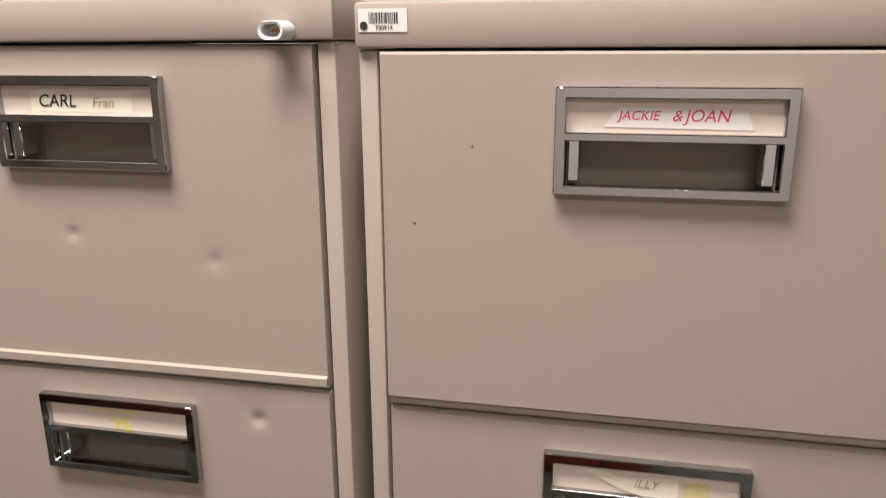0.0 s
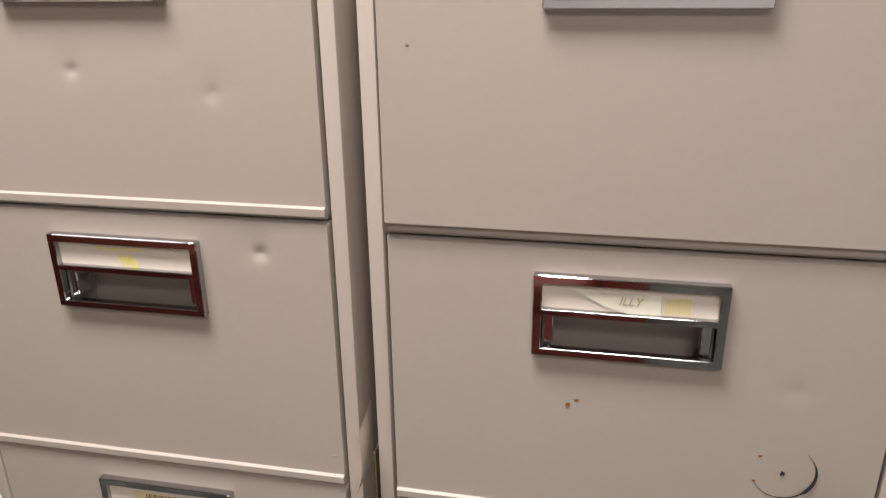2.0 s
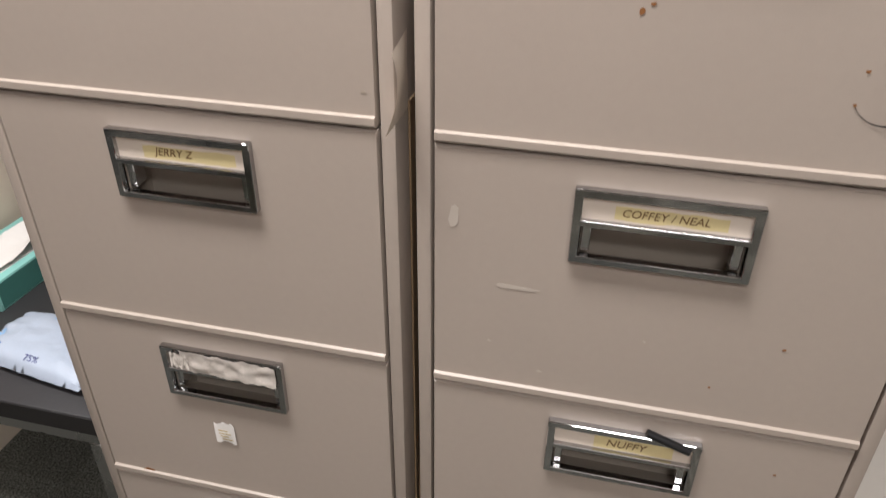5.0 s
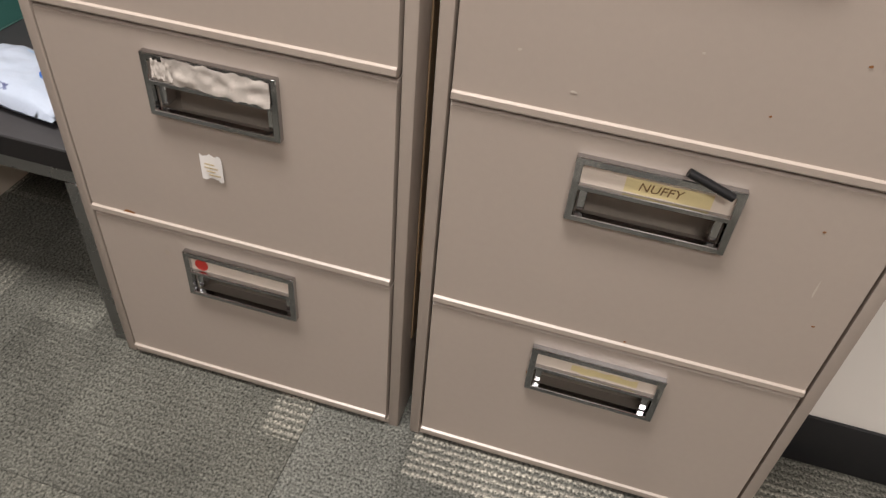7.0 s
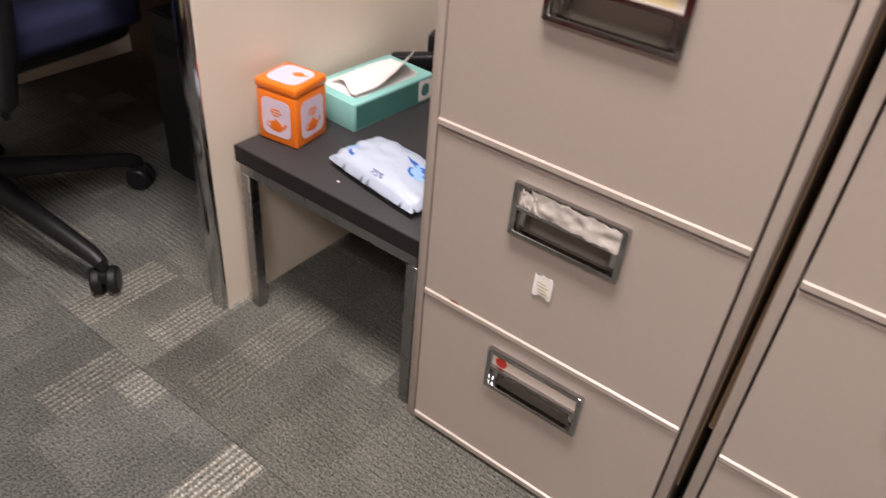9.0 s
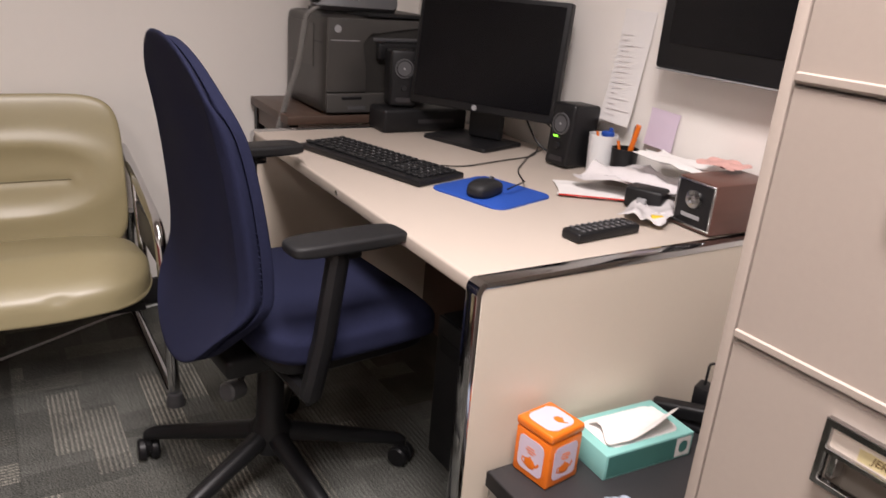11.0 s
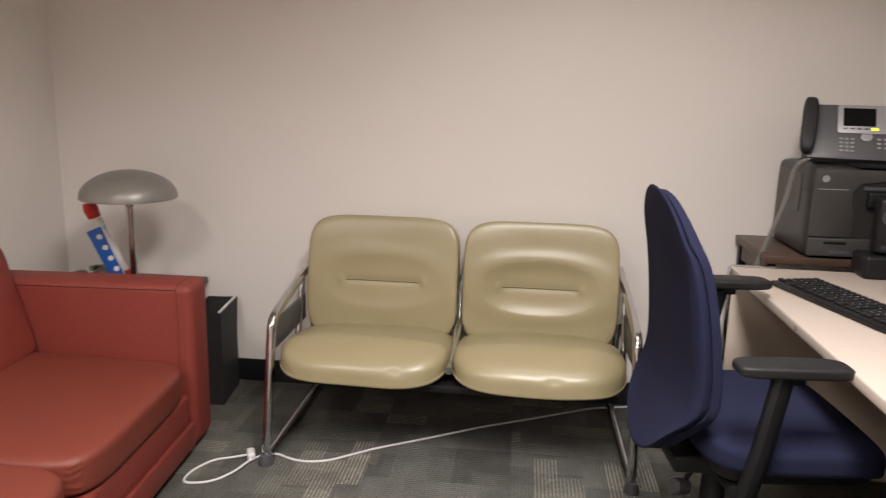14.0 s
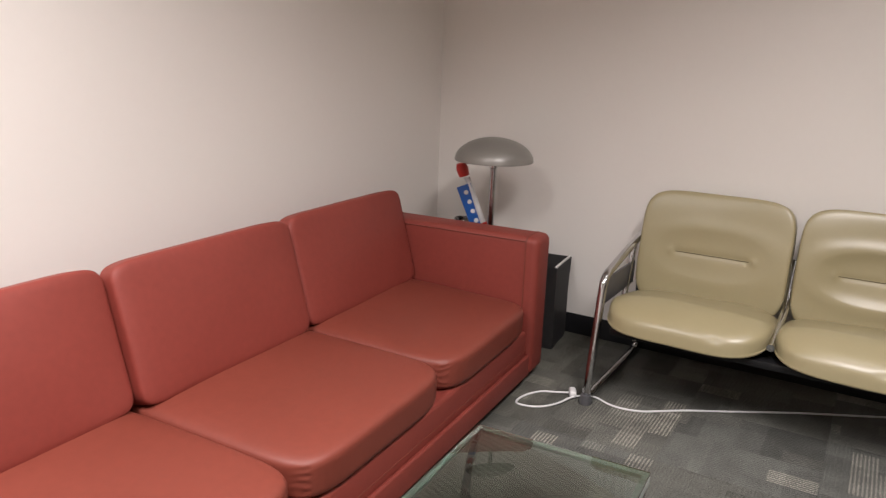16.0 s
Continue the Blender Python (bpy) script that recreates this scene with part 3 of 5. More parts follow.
def tissue_box():
    t = thing("tissue_box", pose(-1.034, 0.893, TABLE, 0, 0, -3), "teal cardboard tissue box with a tissue pulled out", "tissue box")
    part("carton", box(-0.062, 0.062, -0.110, 0.110, 0.0, 0.054, 0.002), TEAL, t)
    part("end_label", box(0.0628, 0.0631, 0.066, 0.104, 0.006, 0.048), PAPER, t, "white printed label")
    part("label_mark", slab(rounded_rect(0.022, 0.026, 0.010), 0, 0.0003), TEAL_DARK, t, "dark oval on the label", at=pose(0.0632, 0.085, 0.027, 90, 0, 90))
    part("side_print", box(0.0622, 0.0626, -0.104, 0.104, 0.004, 0.050), TEAL_DARK, t, "dark teal printed side")
    part("side_print", box(-0.056, 0.056, 0.1102, 0.1106, 0.004, 0.050), TEAL_DARK, t)
    part("slot_print", slab(rounded_rect(0.094, 0.178, 0.02), 0.0542, 0.0548), PAPER, t, "pale top panel")
    bm = bmesh.new()
    n = 16
    rnd = random.Random(3)
    g = []
    for i in range(n + 1):
        row = []
        for j in range(n + 1):
            u, v = i / n, j / n
            x = -0.034 + 0.078 * u
            y = -0.080 + 0.165 * v
            z = 0.0585 + 0.008 * math.sin(u * 7 + v * 3) * 0.5 + 0.006 * rnd.random() * 0.4
            peak = max(0.0, (u + v - 1.25) / 0.75)
            z += 0.058 * peak ** 1.5 + 0.006 * math.sin(math.pi * u) * (1 - v)
            row.append(bm.verts.new((x + 0.02 * v * u - 0.01 * peak, y + 0.010 * math.sin(u * 5) - 0.012 * peak, z)))
        g.append(row)
    for i in range(n):
        for j in range(n):
            bm.faces.new((g[i][j], g[i + 1][j], g[i + 1][j + 1], g[i][j + 1]))
    part("tissue", bm, PAPER, t, "crumpled white tissue")


tissue_box()


def wipes():
    t = thing("wipes_packet", pose(-0.818, 0.706, TABLE, 0, 0, -9) @ Matrix.Diagonal((1, 0.88, 0.92, 1)), "white and pale blue soft packet of cleaning wipes", "wipes packet")

    def film(u, v, side):
        puff = max(0.0, (1 - abs(u) ** 3.0)) ** 0.5 * max(0.0, 1 - abs(v) ** 4) ** 0.5
        crease = noise.noise((u * 3, v * 3, side)) * 0.004 + 0.0022 * math.sin(v * 19) * abs(u) ** 4 + 0.0018 * noise.noise((u * 9, v * 9, 5))
        z = 0.014 + (side * 0.5 + 0.5) * 0.028 * puff - (0.5 - side * 0.5) * 0.0135 * puff + (crease if side > 0 else 0)
        return u * 0.108 * (1 - 0.03 * v * v), v * 0.068 * (1 - 0.05 * u * u), max(z, 0.0)

    bm = bmesh.new()
    nx, ny = 40, 26
    for side in (1, -1):
        g = [[bm.verts.new(film(i / nx * 2 - 1, j / ny * 2 - 1, side)) for j in range(ny + 1)] for i in range(nx + 1)]
        for i in range(nx):
            for j in range(ny):
                bm.faces.new((g[i][j], g[i + 1][j], g[i + 1][j + 1], g[i][j + 1]))
    bmesh.ops.remove_doubles(bm, verts=bm.verts, dist=0.0002)
    part("pouch", bm, FILM, t)

    def print_band(name, line, width, mat, label=""):
        """A printed stroke that follows the film; line gives (u, v) pairs."""
        b = bmesh.new()
        rows = []
        for k, (u, v) in enumerate(line):
            u2, v2 = line[min(k + 1, len(line) - 1)]
            u1, v1 = line[max(k - 1, 0)]
            du, dv = (u2 - u1) * 0.108, (v2 - v1) * 0.068
            n = math.hypot(du, dv) or 1
            w = width(k / (len(line) - 1))
            ends = []
            for q in (-1, -0.33, 0.33, 1):
                x, y, z = film(u - dv / n * w * q / 0.108, v + du / n * w * q / 0.068, 1)
                ends.append(b.verts.new((x, y, z + 0.0007)))
            rows.append(ends)
        for a, c in zip(rows, rows[1:]):
            for q in range(3):
                b.faces.new((a[q], a[q + 1], c[q + 1], c[q]))
        part(name, b, mat, t, label)

    ring = [(0.46 + 0.15 * math.cos(a), 0.10 + 0.21 * math.sin(a)) for a in (k * math.tau / 24 for k in range(25))]
    print_band("print_patch", [(0.30 + 0.05 * k, 0.22 - 0.012 * k) for k in range(10)], lambda q: 0.024 * math.sin(0.25 + 2.6 * q), SKY_BLUE, "pale blue printed patch")
    print_band("print_ring", ring, lambda q: 0.0026, INK_BLUE, "blue printed ring")
    print_band("print_swoosh", [(0.02 + 0.05 * k, 0.42 - 0.02 * k) for k in range(13)], lambda q: 0.0004 + 0.0036 * math.sin(math.pi * q), INK_BLUE)
    print_band("print_line", [(-0.30 + 0.04 * k, 0.66 + 0.004 * k) for k in range(9)], lambda q: 0.0013, SKY_BLUE)
    print_band("print_chevron", [(-0.86, -0.10), (-0.78, -0.28), (-0.84, -0.50)], lambda q: 0.006, SKY_BLUE, "pale blue printed chevron")
    print_band("print_chevron", [(-0.74, -0.50), (-0.68, -0.62), (-0.56, -0.66)], lambda q: 0.003, INK_BLUE)
    writing("75%", 0.016, DUSK, t, pose(0.010, -0.053, 0.0375, 30, 0, 4))


DUSK = material("dusky_blue_print", (0.10, 0.11, 0.26), 0.4, vary=0.1)
wipes()


# ---- desk ----
DESK = 0.742


def desk():
    t = thing("desk", pose(-1.7375, 0.556, 0), "cream laminate office desk with chrome-edged end panels", "desk")
    L, D = 0.6205, 0.79
    part("desktop", box(-L + 0.004, L - 0.03, 0.0, D, DESK - 0.03, DESK, 0.006, 3), LAMINATE, t)
    for sx in (-1, 1):
        a, b = sorted((sx * (L - 0.029), sx * (L + 0.003)))
        part("end_panel", box(a, b, 0.006, D, 0.0, DESK - 0.012, 0.001, 1), PANEL, t)
        bm = bmesh.new()
        box(a - 0.0015, b + 0.0015, -0.006, 0.0055, 0.0, DESK - 0.02, 0.002, 2, bm)
        box(a - 0.0015, b + 0.0015, 0.012, D, DESK - 0.0115, DESK + 0.0015, 0.002, 2, bm)
        tmp = bmesh.new()
        ring = []
        for k in range(7):
            q = radians(90 * k / 6)
            yo, zo = 0.012 - 0.018 * math.cos(q), DESK - 0.02 + 0.0215 * math.sin(q)
            yi, zi = 0.012 - 0.0065 * math.cos(q), DESK - 0.02 + 0.0085 * math.sin(q)
            ring.append([tmp.verts.new((x, y, z)) for x, y, z in ((a - 0.0015, yo, zo), (b + 0.0015, yo, zo), (b + 0.0015, yi, zi), (a - 0.0015, yi, zi))])
        for r1, r2 in zip(ring, ring[1:]):
            for i in range(4):
                tmp.faces.new((r1[i], r1[(i + 1) % 4], r2[(i + 1) % 4], r2[i]))
        merge(bm, tmp)
        part("edge_trim", bm, CHROME, t, "chrome edge trim")
    part("modesty_panel", box(-L + 0.03, L - 0.03, 0.62, 0.64, 0.004, DESK - 0.031), WALNUT, t, "dark brown back panel")
    part("edge_screw", lathe([(0.006, 0), (0.006, 0.002), (0.003, 0.003)], 12), STEEL, t, at=pose(0.018, 0.0, DESK - 0.014, 90))
    return t


desk()


# ---- sofa ----
def sofa():
    t = thing("sofa", pose(-1.07, -1.201, 0, 0, 0, 3.3), "worn red upholstered three-seat sofa against the wall", "sofa")
    L, D = 1.252, 0.86
    R = 1.272
    base = box(-L + 0.16, R - 0.16, -D, -0.02, 0.035, 0.235, 0.018, 3)
    part("base", base, SOFA, t)
    part("base_rail", box(-L + 0.16, R - 0.16, -0.02, -0.002, 0.04, 0.13, 0.008, 3), SOFA, t)
    for s in (-1, 1):
        a, b = (-L, -L + 0.155) if s < 0 else (R - 0.155, R)
        part("armrest", box(a, b, -D, 0.0, 0.03, 0.622, 0.03, 5), SOFA, t)
        inner, outer = (b, a) if s < 0 else (a, b)
        seam = rounded([(inner, -0.052, 0.24), (inner, -0.052, 0.622), (outer, -0.052, 0.622), (outer, -0.052, 0.06)], 0.032, 6)
        part("arm_seam", tube(seam, 0.0028, 6), SOFA_BROWN, t, "worn stitched seam")
        part("arm_seam", tube(rounded([(inner, -D + 0.2, 0.605), (inner, -0.052, 0.605)], 0.01), 0.002, 6), SOFA_BROWN, t)
    part("back_frame", box(-L + 0.156, R - 0.156, -D, -D + 0.12, 0.03, 0.56, 0.03, 4), SOFA, t)
    edges = [-1.096, -0.359, 0.379, 1.116]
    backs = [-1.096, -0.345, 0.385, 1.116]
    set_back = [-0.650, -0.640, -0.662]
    for k in range(3):
        a, b = edges[k], edges[k + 1]
        bm = cushion(b - a, 0.70, 0.138, 6.5, 44, 0.09)
        for v in bm.verts:
            crease = 0.0025 * math.sin(v.co.y * 90 + 4 * noise.noise((v.co.x * 9, v.co.y * 12, k))) * max(0, abs(v.co.x) / ((b - a) / 2) - 0.9) * 10 * max(0, v.co.y / 0.35 - 0.6)
            if abs(v.co.x) > (b - a) * 0.44 and v.co.y > 0.26:
                v.co.x += 0.0022 * math.sin(v.co.z * 300 + 5 * noise.noise((v.co.z * 20, v.co.y * 25, k))) * (v.co.y - 0.26) / 0.09
            v.co.z += crease + 0.004 * noise.noise((v.co.x * 3 + k, v.co.y * 3, 1))
        part("seat_cushion", bm, SOFA_BROWN, t, at=pose((a + b) / 2, -0.352, 0.303, -1.5))
        a, b = backs[k], backs[k + 1]
        bm = cushion(b - a - 0.002, 0.12, 0.405, 12, 30, 0.0)
        for v in bm.verts:
            v.co.y += 0.02 * (1 - (v.co.x / ((b - a) / 2)) ** 2) * (1 - (v.co.z / 0.22) ** 2) * (1 if v.co.y > 0 else 0)
            v.co.y += 0.006 * noise.noise((v.co.x * 4, v.co.z * 4, k + 3))
            if v.co.y < 0:
                v.co.y *= (1 - 0.93 * max(0, v.co.z / 0.2025) ** 1.5) * (1 - 0.75 * (abs(v.co.x) / ((b - a) / 2)) ** 6)
            v.co.z -= 0.006 * (abs(v.co.x) / ((b - a) / 2)) ** 10 * (1 if v.co.z > 0 else 0)
            if k == 2 and v.co.y > 0:
                v.co.y += 0.0028 * math.sin(v.co.x * 95 + 3 * noise.noise((v.co.x * 6, v.co.z * 7, 9))) * math.exp(-(((v.co.x - 0.05) / 0.13) ** 2) - ((v.co.z + 0.10) / 0.07) ** 2)
        part("back_cushion", bm, SOFA, t, at=pose((a + b) / 2, set_back[k], 0.550, 15))
    part("base_seam", tube([(-L + 0.16, -0.0205, 0.150), (R - 0.16, -0.0205, 0.150)], 0.0022, 6), SOFA_BROWN, t, "stitched seam along the base")
    for x in (-L + 0.06, R - 0.06):
        for y in (-0.06, -D + 0.06):
            part("foot", lathe([(0.02, 0), (0.022, 0.03)], 12), BLACK, t, at=pose(x, y, 0))


sofa()


# ---- tandem seats ----
def seat_back_pad(deep, half):
    """A vinyl back pad drawn in along a stitched line; half is half the line's length."""
    bm = cushion(0.595, 0.12, 0.488, 5.5, 104, 0.0)
    for v in bm.verts:
        v.co.y = 0.052 * math.tanh(1.5 * v.co.y / 0.06) / math.tanh(1.5)
        if v.co.y < 0:
            x, z = abs(v.co.x), v.co.z + 0.012
            r = ((x / (half + 0.080)) ** 2.4 + abs(z / 0.104) ** 2.4) ** (1 / 2.4)
            if r < 1:
                v.co.y += deep * 0.012 * (1 - r ** 2.2)
            v.co.y -= deep * 0.007 * math.exp(-(((r - 1.08) / 0.30) ** 2))
            end = 1 / (1 + math.exp((x - half) / 0.005))
            v.co.y += 0.0045 * end * math.exp(-abs(z / 0.012) ** 1.3)
            # the vinyl bunches where the stitching ends
            v.co.y -= 0.003 * math.exp(-(((x - half - 0.014) / 0.012) ** 2) - (z / 0.016) ** 2)
            v.co.y -= 0.012 * (1 - (v.co.z / 0.244) ** 2)
            v.co.y += 0.005 * noise.noise((v.co.x * 4 + deep, v.co.z * 4, 2))
        v.co.y += 0.05 * (v.co.x / 0.29) ** 2 * -0.4
        v.co.z = max(v.co.z, -0.205)
    return bm


STITCH = material("dark_olive_thread", (0.10, 0.085, 0.045), 0.7)


def tandem_seat():
    t = thing("tandem_seat", pose(-2.50, -0.375, 0, 0, 0, 90), "two-place olive vinyl waiting seat on chrome frame", "seat")
    for x in (-0.308, 0.306):
        bm = cushion(0.605, 0.53, 0.140, 4.2, 44, 0.10)
        for v in bm.verts:
            if v.co.z < -0.012:
                v.co.z = -0.012 + (v.co.z + 0.012) * 0.45
                v.co.x *= 1.012
            v.co.z -= 0.118 * max(0, -v.co.y / 0.26 - 0.45) ** 1.4
            v.co.z += 0.005 * noise.noise((v.co.x * 5 + x, v.co.y * 5, 4))
            # pulled folds run in from the rear corners
            fold = abs(v.co.x) - 0.30 + (0.26 - v.co.y) * 0.35
            v.co.z -= 0.006 * math.exp(-((fold / 0.012) ** 2)) * max(0, v.co.y / 0.26) * (1 if v.co.z > 0 else 0)
            # a pulled thread and a small tear in the front edge
            tear = (v.co.x - (0.05 if x > 0 else 0.13)) / 0.02
            v.co.y += 0.006 * math.exp(-tear * tear) * math.exp(-(((v.co.z + 0.02) / 0.015) ** 2)) * (1 if v.co.y < -0.22 else 0)
        part("seat", bm, VINYL, t, at=pose(x, -0.10, 0.343, -9.5))
        pad = seat_back_pad(0.36 if x < 0 else 1.0, 0.150 if x < 0 else 0.145)
        front = [v.co.copy() for v in pad.verts if v.co.y < -0.02 and abs(v.co.z + 0.012) < 0.004 and abs(v.co.x) < 0.147]
        front.sort(key=lambda c: (round(c.x, 4), abs(c.z + 0.012)))
        line = [(c.x, c.y - 0.0006, -0.012) for k, c in enumerate(front) if k == 0 or round(c.x, 4) != round(front[k - 1].x, 4)]
        at = pose(x, 0.165, 0.557, -11)
        back = part("backrest", pad, VINYL, t, at=at)
        part("stitching", tube(line, 0.0017, 6), STITCH, back, "dark stitched line")
    part("seat_tray", box(-0.575, 0.575, -0.31, 0.16, 0.282, 0.308, 0.003), BLACK, t, "black steel seat tray")
    part("beam", box(-0.59, 0.59, -0.03, 0.03, 0.248, 0.281, 0.004), STEEL, t)
    for s in (-1, 1):
        x = s * 0.628
        line = rounded([(x, 0.30, 0.60), (x, 0.10, 0.57), (x, -0.270, 0.50), (x, -0.37, 0.018), (x, 0.30, 0.018), (x, 0.24, 0.40)], 0.05)
        part("end_frame", tube(line, 0.0165, 14), CHROME, t, "chrome tube end frame")
        part("arm_panel", box(x - 0.006, x + 0.006, -0.26, 0.12, 0.385, 0.485, 0.003), GREY, t, "grey arm panel")
        part("arm_post", tube([(x, 0.0, 0.27), (x, 0.10, 0.565)], 0.012), CHROME, t)
        part("glide", lathe([(0.026, 0.0), (0.026, 0.014), (0.02, 0.036)], 16), GREY, t, at=pose(x, -0.37, 0))
    mid = rounded([(0, 0.20, 0.57), (0, 0.09, 0.40), (0, -0.30, 0.36)], 0.06)
    part("centre_bracket", tube(mid, 0.014), CHROME, t, "chrome centre bracket")


tandem_seat()


# ---- office chair ----
def office_chair():
    t = thing("office_chair", pose(-1.667, 0.38, 0, 0, 0, 5), "navy fabric office swivel chair with black arms", "chair")
    # five-star base
    for k in range(5):
        a = radians(-67.5 + 72 * k)
        c, s = math.cos(a), math.sin(a)
        bm = tube([(0.03 * c, 0.03 * s, 0.160), (0.17 * c, 0.17 * s, 0.122), (0.315 * c, 0.315 * s, 0.082), (0.339 * c, 0.339 * s, 0.070)], lambda q: 0.025 - 0.011 * q, 10)
        part("base_leg", bm, BLACK, t, "black star-base leg")
        thing_part("caster", t, pose(0.339 * c, 0.339 * s, 0, 0, 0, math.degrees(a) + 40))
    part("hub", lathe([(0.045, 0.12), (0.048, 0.18), (0.034, 0.20), (0.030, 0.36), (0.05, 0.38), (0.05, 0.40)], 20), BLACK, t)
    part("mechanism", box(-0.10, 0.10, -0.14, 0.10, 0.385, 0.432, 0.012, 3), BLACK, t)
    part("tilt_lever", tube([(0.09, 0.0, 0.39), (0.24, -0.02, 0.375)], 0.007), BLACK, t)
    part("tension_knob", lathe([(0.020, -0.024), (0.024, -0.020), (0.024, 0.020), (0.019, 0.026), (0.008, 0.027)], 20), GREY, t, "grey tension knob", at=pose(-0.04, -0.075, 0.275, 80, 0, 25))
    part("knob_stem", tube([(-0.02, -0.02, 0.385), (-0.035, -0.06, 0.30)], 0.007), BLACK, t)
    bm = cushion(0.52, 0.435, 0.088, 4.5, 24, 0.25)
    for v in bm.verts:
        v.co.z -= 0.03 * max(0, v.co.y / 0.217 - 0.5) ** 2 * 4
    part("seat", bm, NAVY, t, at=pose(0, 0.112, 0.497))
    part("seat_shell", cushion(0.46, 0.38, 0.04, 6, 12), BLACK, t, at=pose(0, 0.112, 0.448))
    # backrest: a curved pad under an arched top, its rear drawn in between firm edges
    def back_point(u, d, w):
        k = w * 0.5 + 0.5
        half = 0.240 * (1 - 0.22 * k * k) * (1 - 0.22 * max(0, (0.28 - k) / 0.28) ** 2)
        z = 0.665 * k - 0.105 * max(0, (k - 0.55) / 0.45) ** 2 * abs(u) ** 2.2 + 0.11 * max(0, (0.3 - k) / 0.3) * abs(u) ** 2.2
        y = 0.03 * u * u - 0.11 * max(0, k - 0.38) ** 1.3 - 0.45 * max(0, 0.35 - k) ** 2
        y += d * (0.034 - 0.010 * k)
        if d < 0:
            y += 0.016 * (1 - min(1, abs(u) / 0.86) ** 4) * min(1, k * 4) * min(1, (1 - k) * 6)
        # a seam runs round the rim between the rear cover and the cushion
        seam = math.exp(-(((d + 0.30) / 0.16) ** 2))
        rim = max(abs(u), abs(w))
        if rim > 0.9:
            half *= 1 - 0.045 * seam
            z -= 0.022 * seam * max(0, k - 0.8) / 0.2
            y += 0.012 * seam * (rim - 0.9) / 0.1
        if d > -0.2:
            z -= 0.012 * max(0, k - 0.8) / 0.2
        return half * u, y, z

    bm = cushion(2, 2, 2, 9, 40)
    for v in bm.verts:
        v.co = back_point(*v.co)
    back_at = pose(0, -0.145, 0.425)
    part("backrest", bm, NAVY, t, at=back_at)
    # the cover is gathered along both sides
    for s in (-1, 1):
        for k in range(13):
            w = -0.42 + 0.034 * k
            part("gather", tube([back_point(s * 0.975, d, w) for d in (-0.42, -0.3, -0.12, 0.1)], 0.0016, 6), NAVY, t, at=back_at)
    part("back_upright", tube([(0, -0.05, 0.40), (0, -0.11, 0.405), (0, -0.150, 0.43), (0, -0.135, 0.54)], 0.020, 10), BLACK, t)
    for s, z, dy in ((1, 0.748, 0.0), (-1, 0.795, 0.045)):
        x = s * 0.275
        part("arm_post", tube([(x, -0.035 + dy, 0.42), (x + s * 0.015, -0.015 + dy, 0.55), (x, 0.02 + dy, z - 0.026)], 0.023, 10, flat=1.3), BLACK, t)
        part("arm_collar", box(x - 0.020, x + 0.020, -0.010 + dy, 0.060 + dy, z - 0.045, z - 0.0265, 0.006, 2), BLACK, t)
        part("arm_bracket", tube([(s * 0.08, -0.03 + dy, 0.405), (x, -0.035 + dy, 0.415), (x, -0.035 + dy, 0.45)], 0.017, 8), BLACK, t)
        part("arm_pad", cushion(0.082, 0.245, 0.028, 5, 14), BLACK_SOFT, t, "soft black arm pad", at=pose(x, 0.035 + dy, z - 0.012))
    return t


def thing_part(name, parent, m):
    bm = bmesh.new()
    for s in (-1, 1):
        w = lathe([(0.008, -0.011), (0.024, -0.011), (0.028, -0.006), (0.028, 0.006), (0.024, 0.011), (0.008, 0.011)], 20)
        w.transform(pose(s * 0.015, 0, 0.0285, 0, 90, 0))
        merge(bm, w)
    tube([(0, 0, 0.05), (0, 0, 0.075)], 0.012, 10, bm=bm)
    hood = box(-0.008, 0.008, -0.02, 0.02, 0.03, 0.055, 0.005, 2)
    merge(bm, hood)
    return part(name, bm, BLACK, parent, at=m)


office_chair()


# ---- glass coffee table ----
def coffee_table():
    t = thing("coffee_table", pose(-0.665, -0.695, 0, 0, 0, 2.8), "low smoked glass coffee table with glass edge frame", "coffee table")
    part("glass_top", box(-0.43, 0.43, -0.225, 0.225, 0.372, 0.382, 0.002, 2), SMOKED, t, "smoked glass top")
    bm = bmesh.new()
    for a, b, c, d in ((-0.43, 0.43, -0.225, -0.207), (-0.43, 0.43, 0.207, 0.225), (-0.43, -0.412, -0.207, 0.207), (0.412, 0.43, -0.207, 0.207)):
        box(a, b, c, d, 0.352, 0.3715, 0.001, 1, bm)
    part("frame", bm, GLASS_EDGE, t)
    for x in (-0.424, 0.412):
        for y in (-0.219, 0.207):
            part("leg", box(x, x + 0.014, y, y + 0.014, 0.0, 0.3515, 0.001, 1), STEEL, t)


coffee_table()


# ---- corner: end table, lamp, bag ----
def end_table():
    t = thing("end_table", pose(-2.570, -1.80, 0), "dark end table in the corner behind the sofa arm", "table")
    part("tabletop", box(-0.27, 0.27, -0.30, 0.30, 0.447, 0.472, 0.003), WALNUT, t)
    for x in (-0.255, 0.225):
        for y in (-0.285, 0.255):
            part("leg", box(x, x + 0.03, y, y + 0.03, 0, 0.4465, 0.002, 1), WALNUT, t)


end_table()


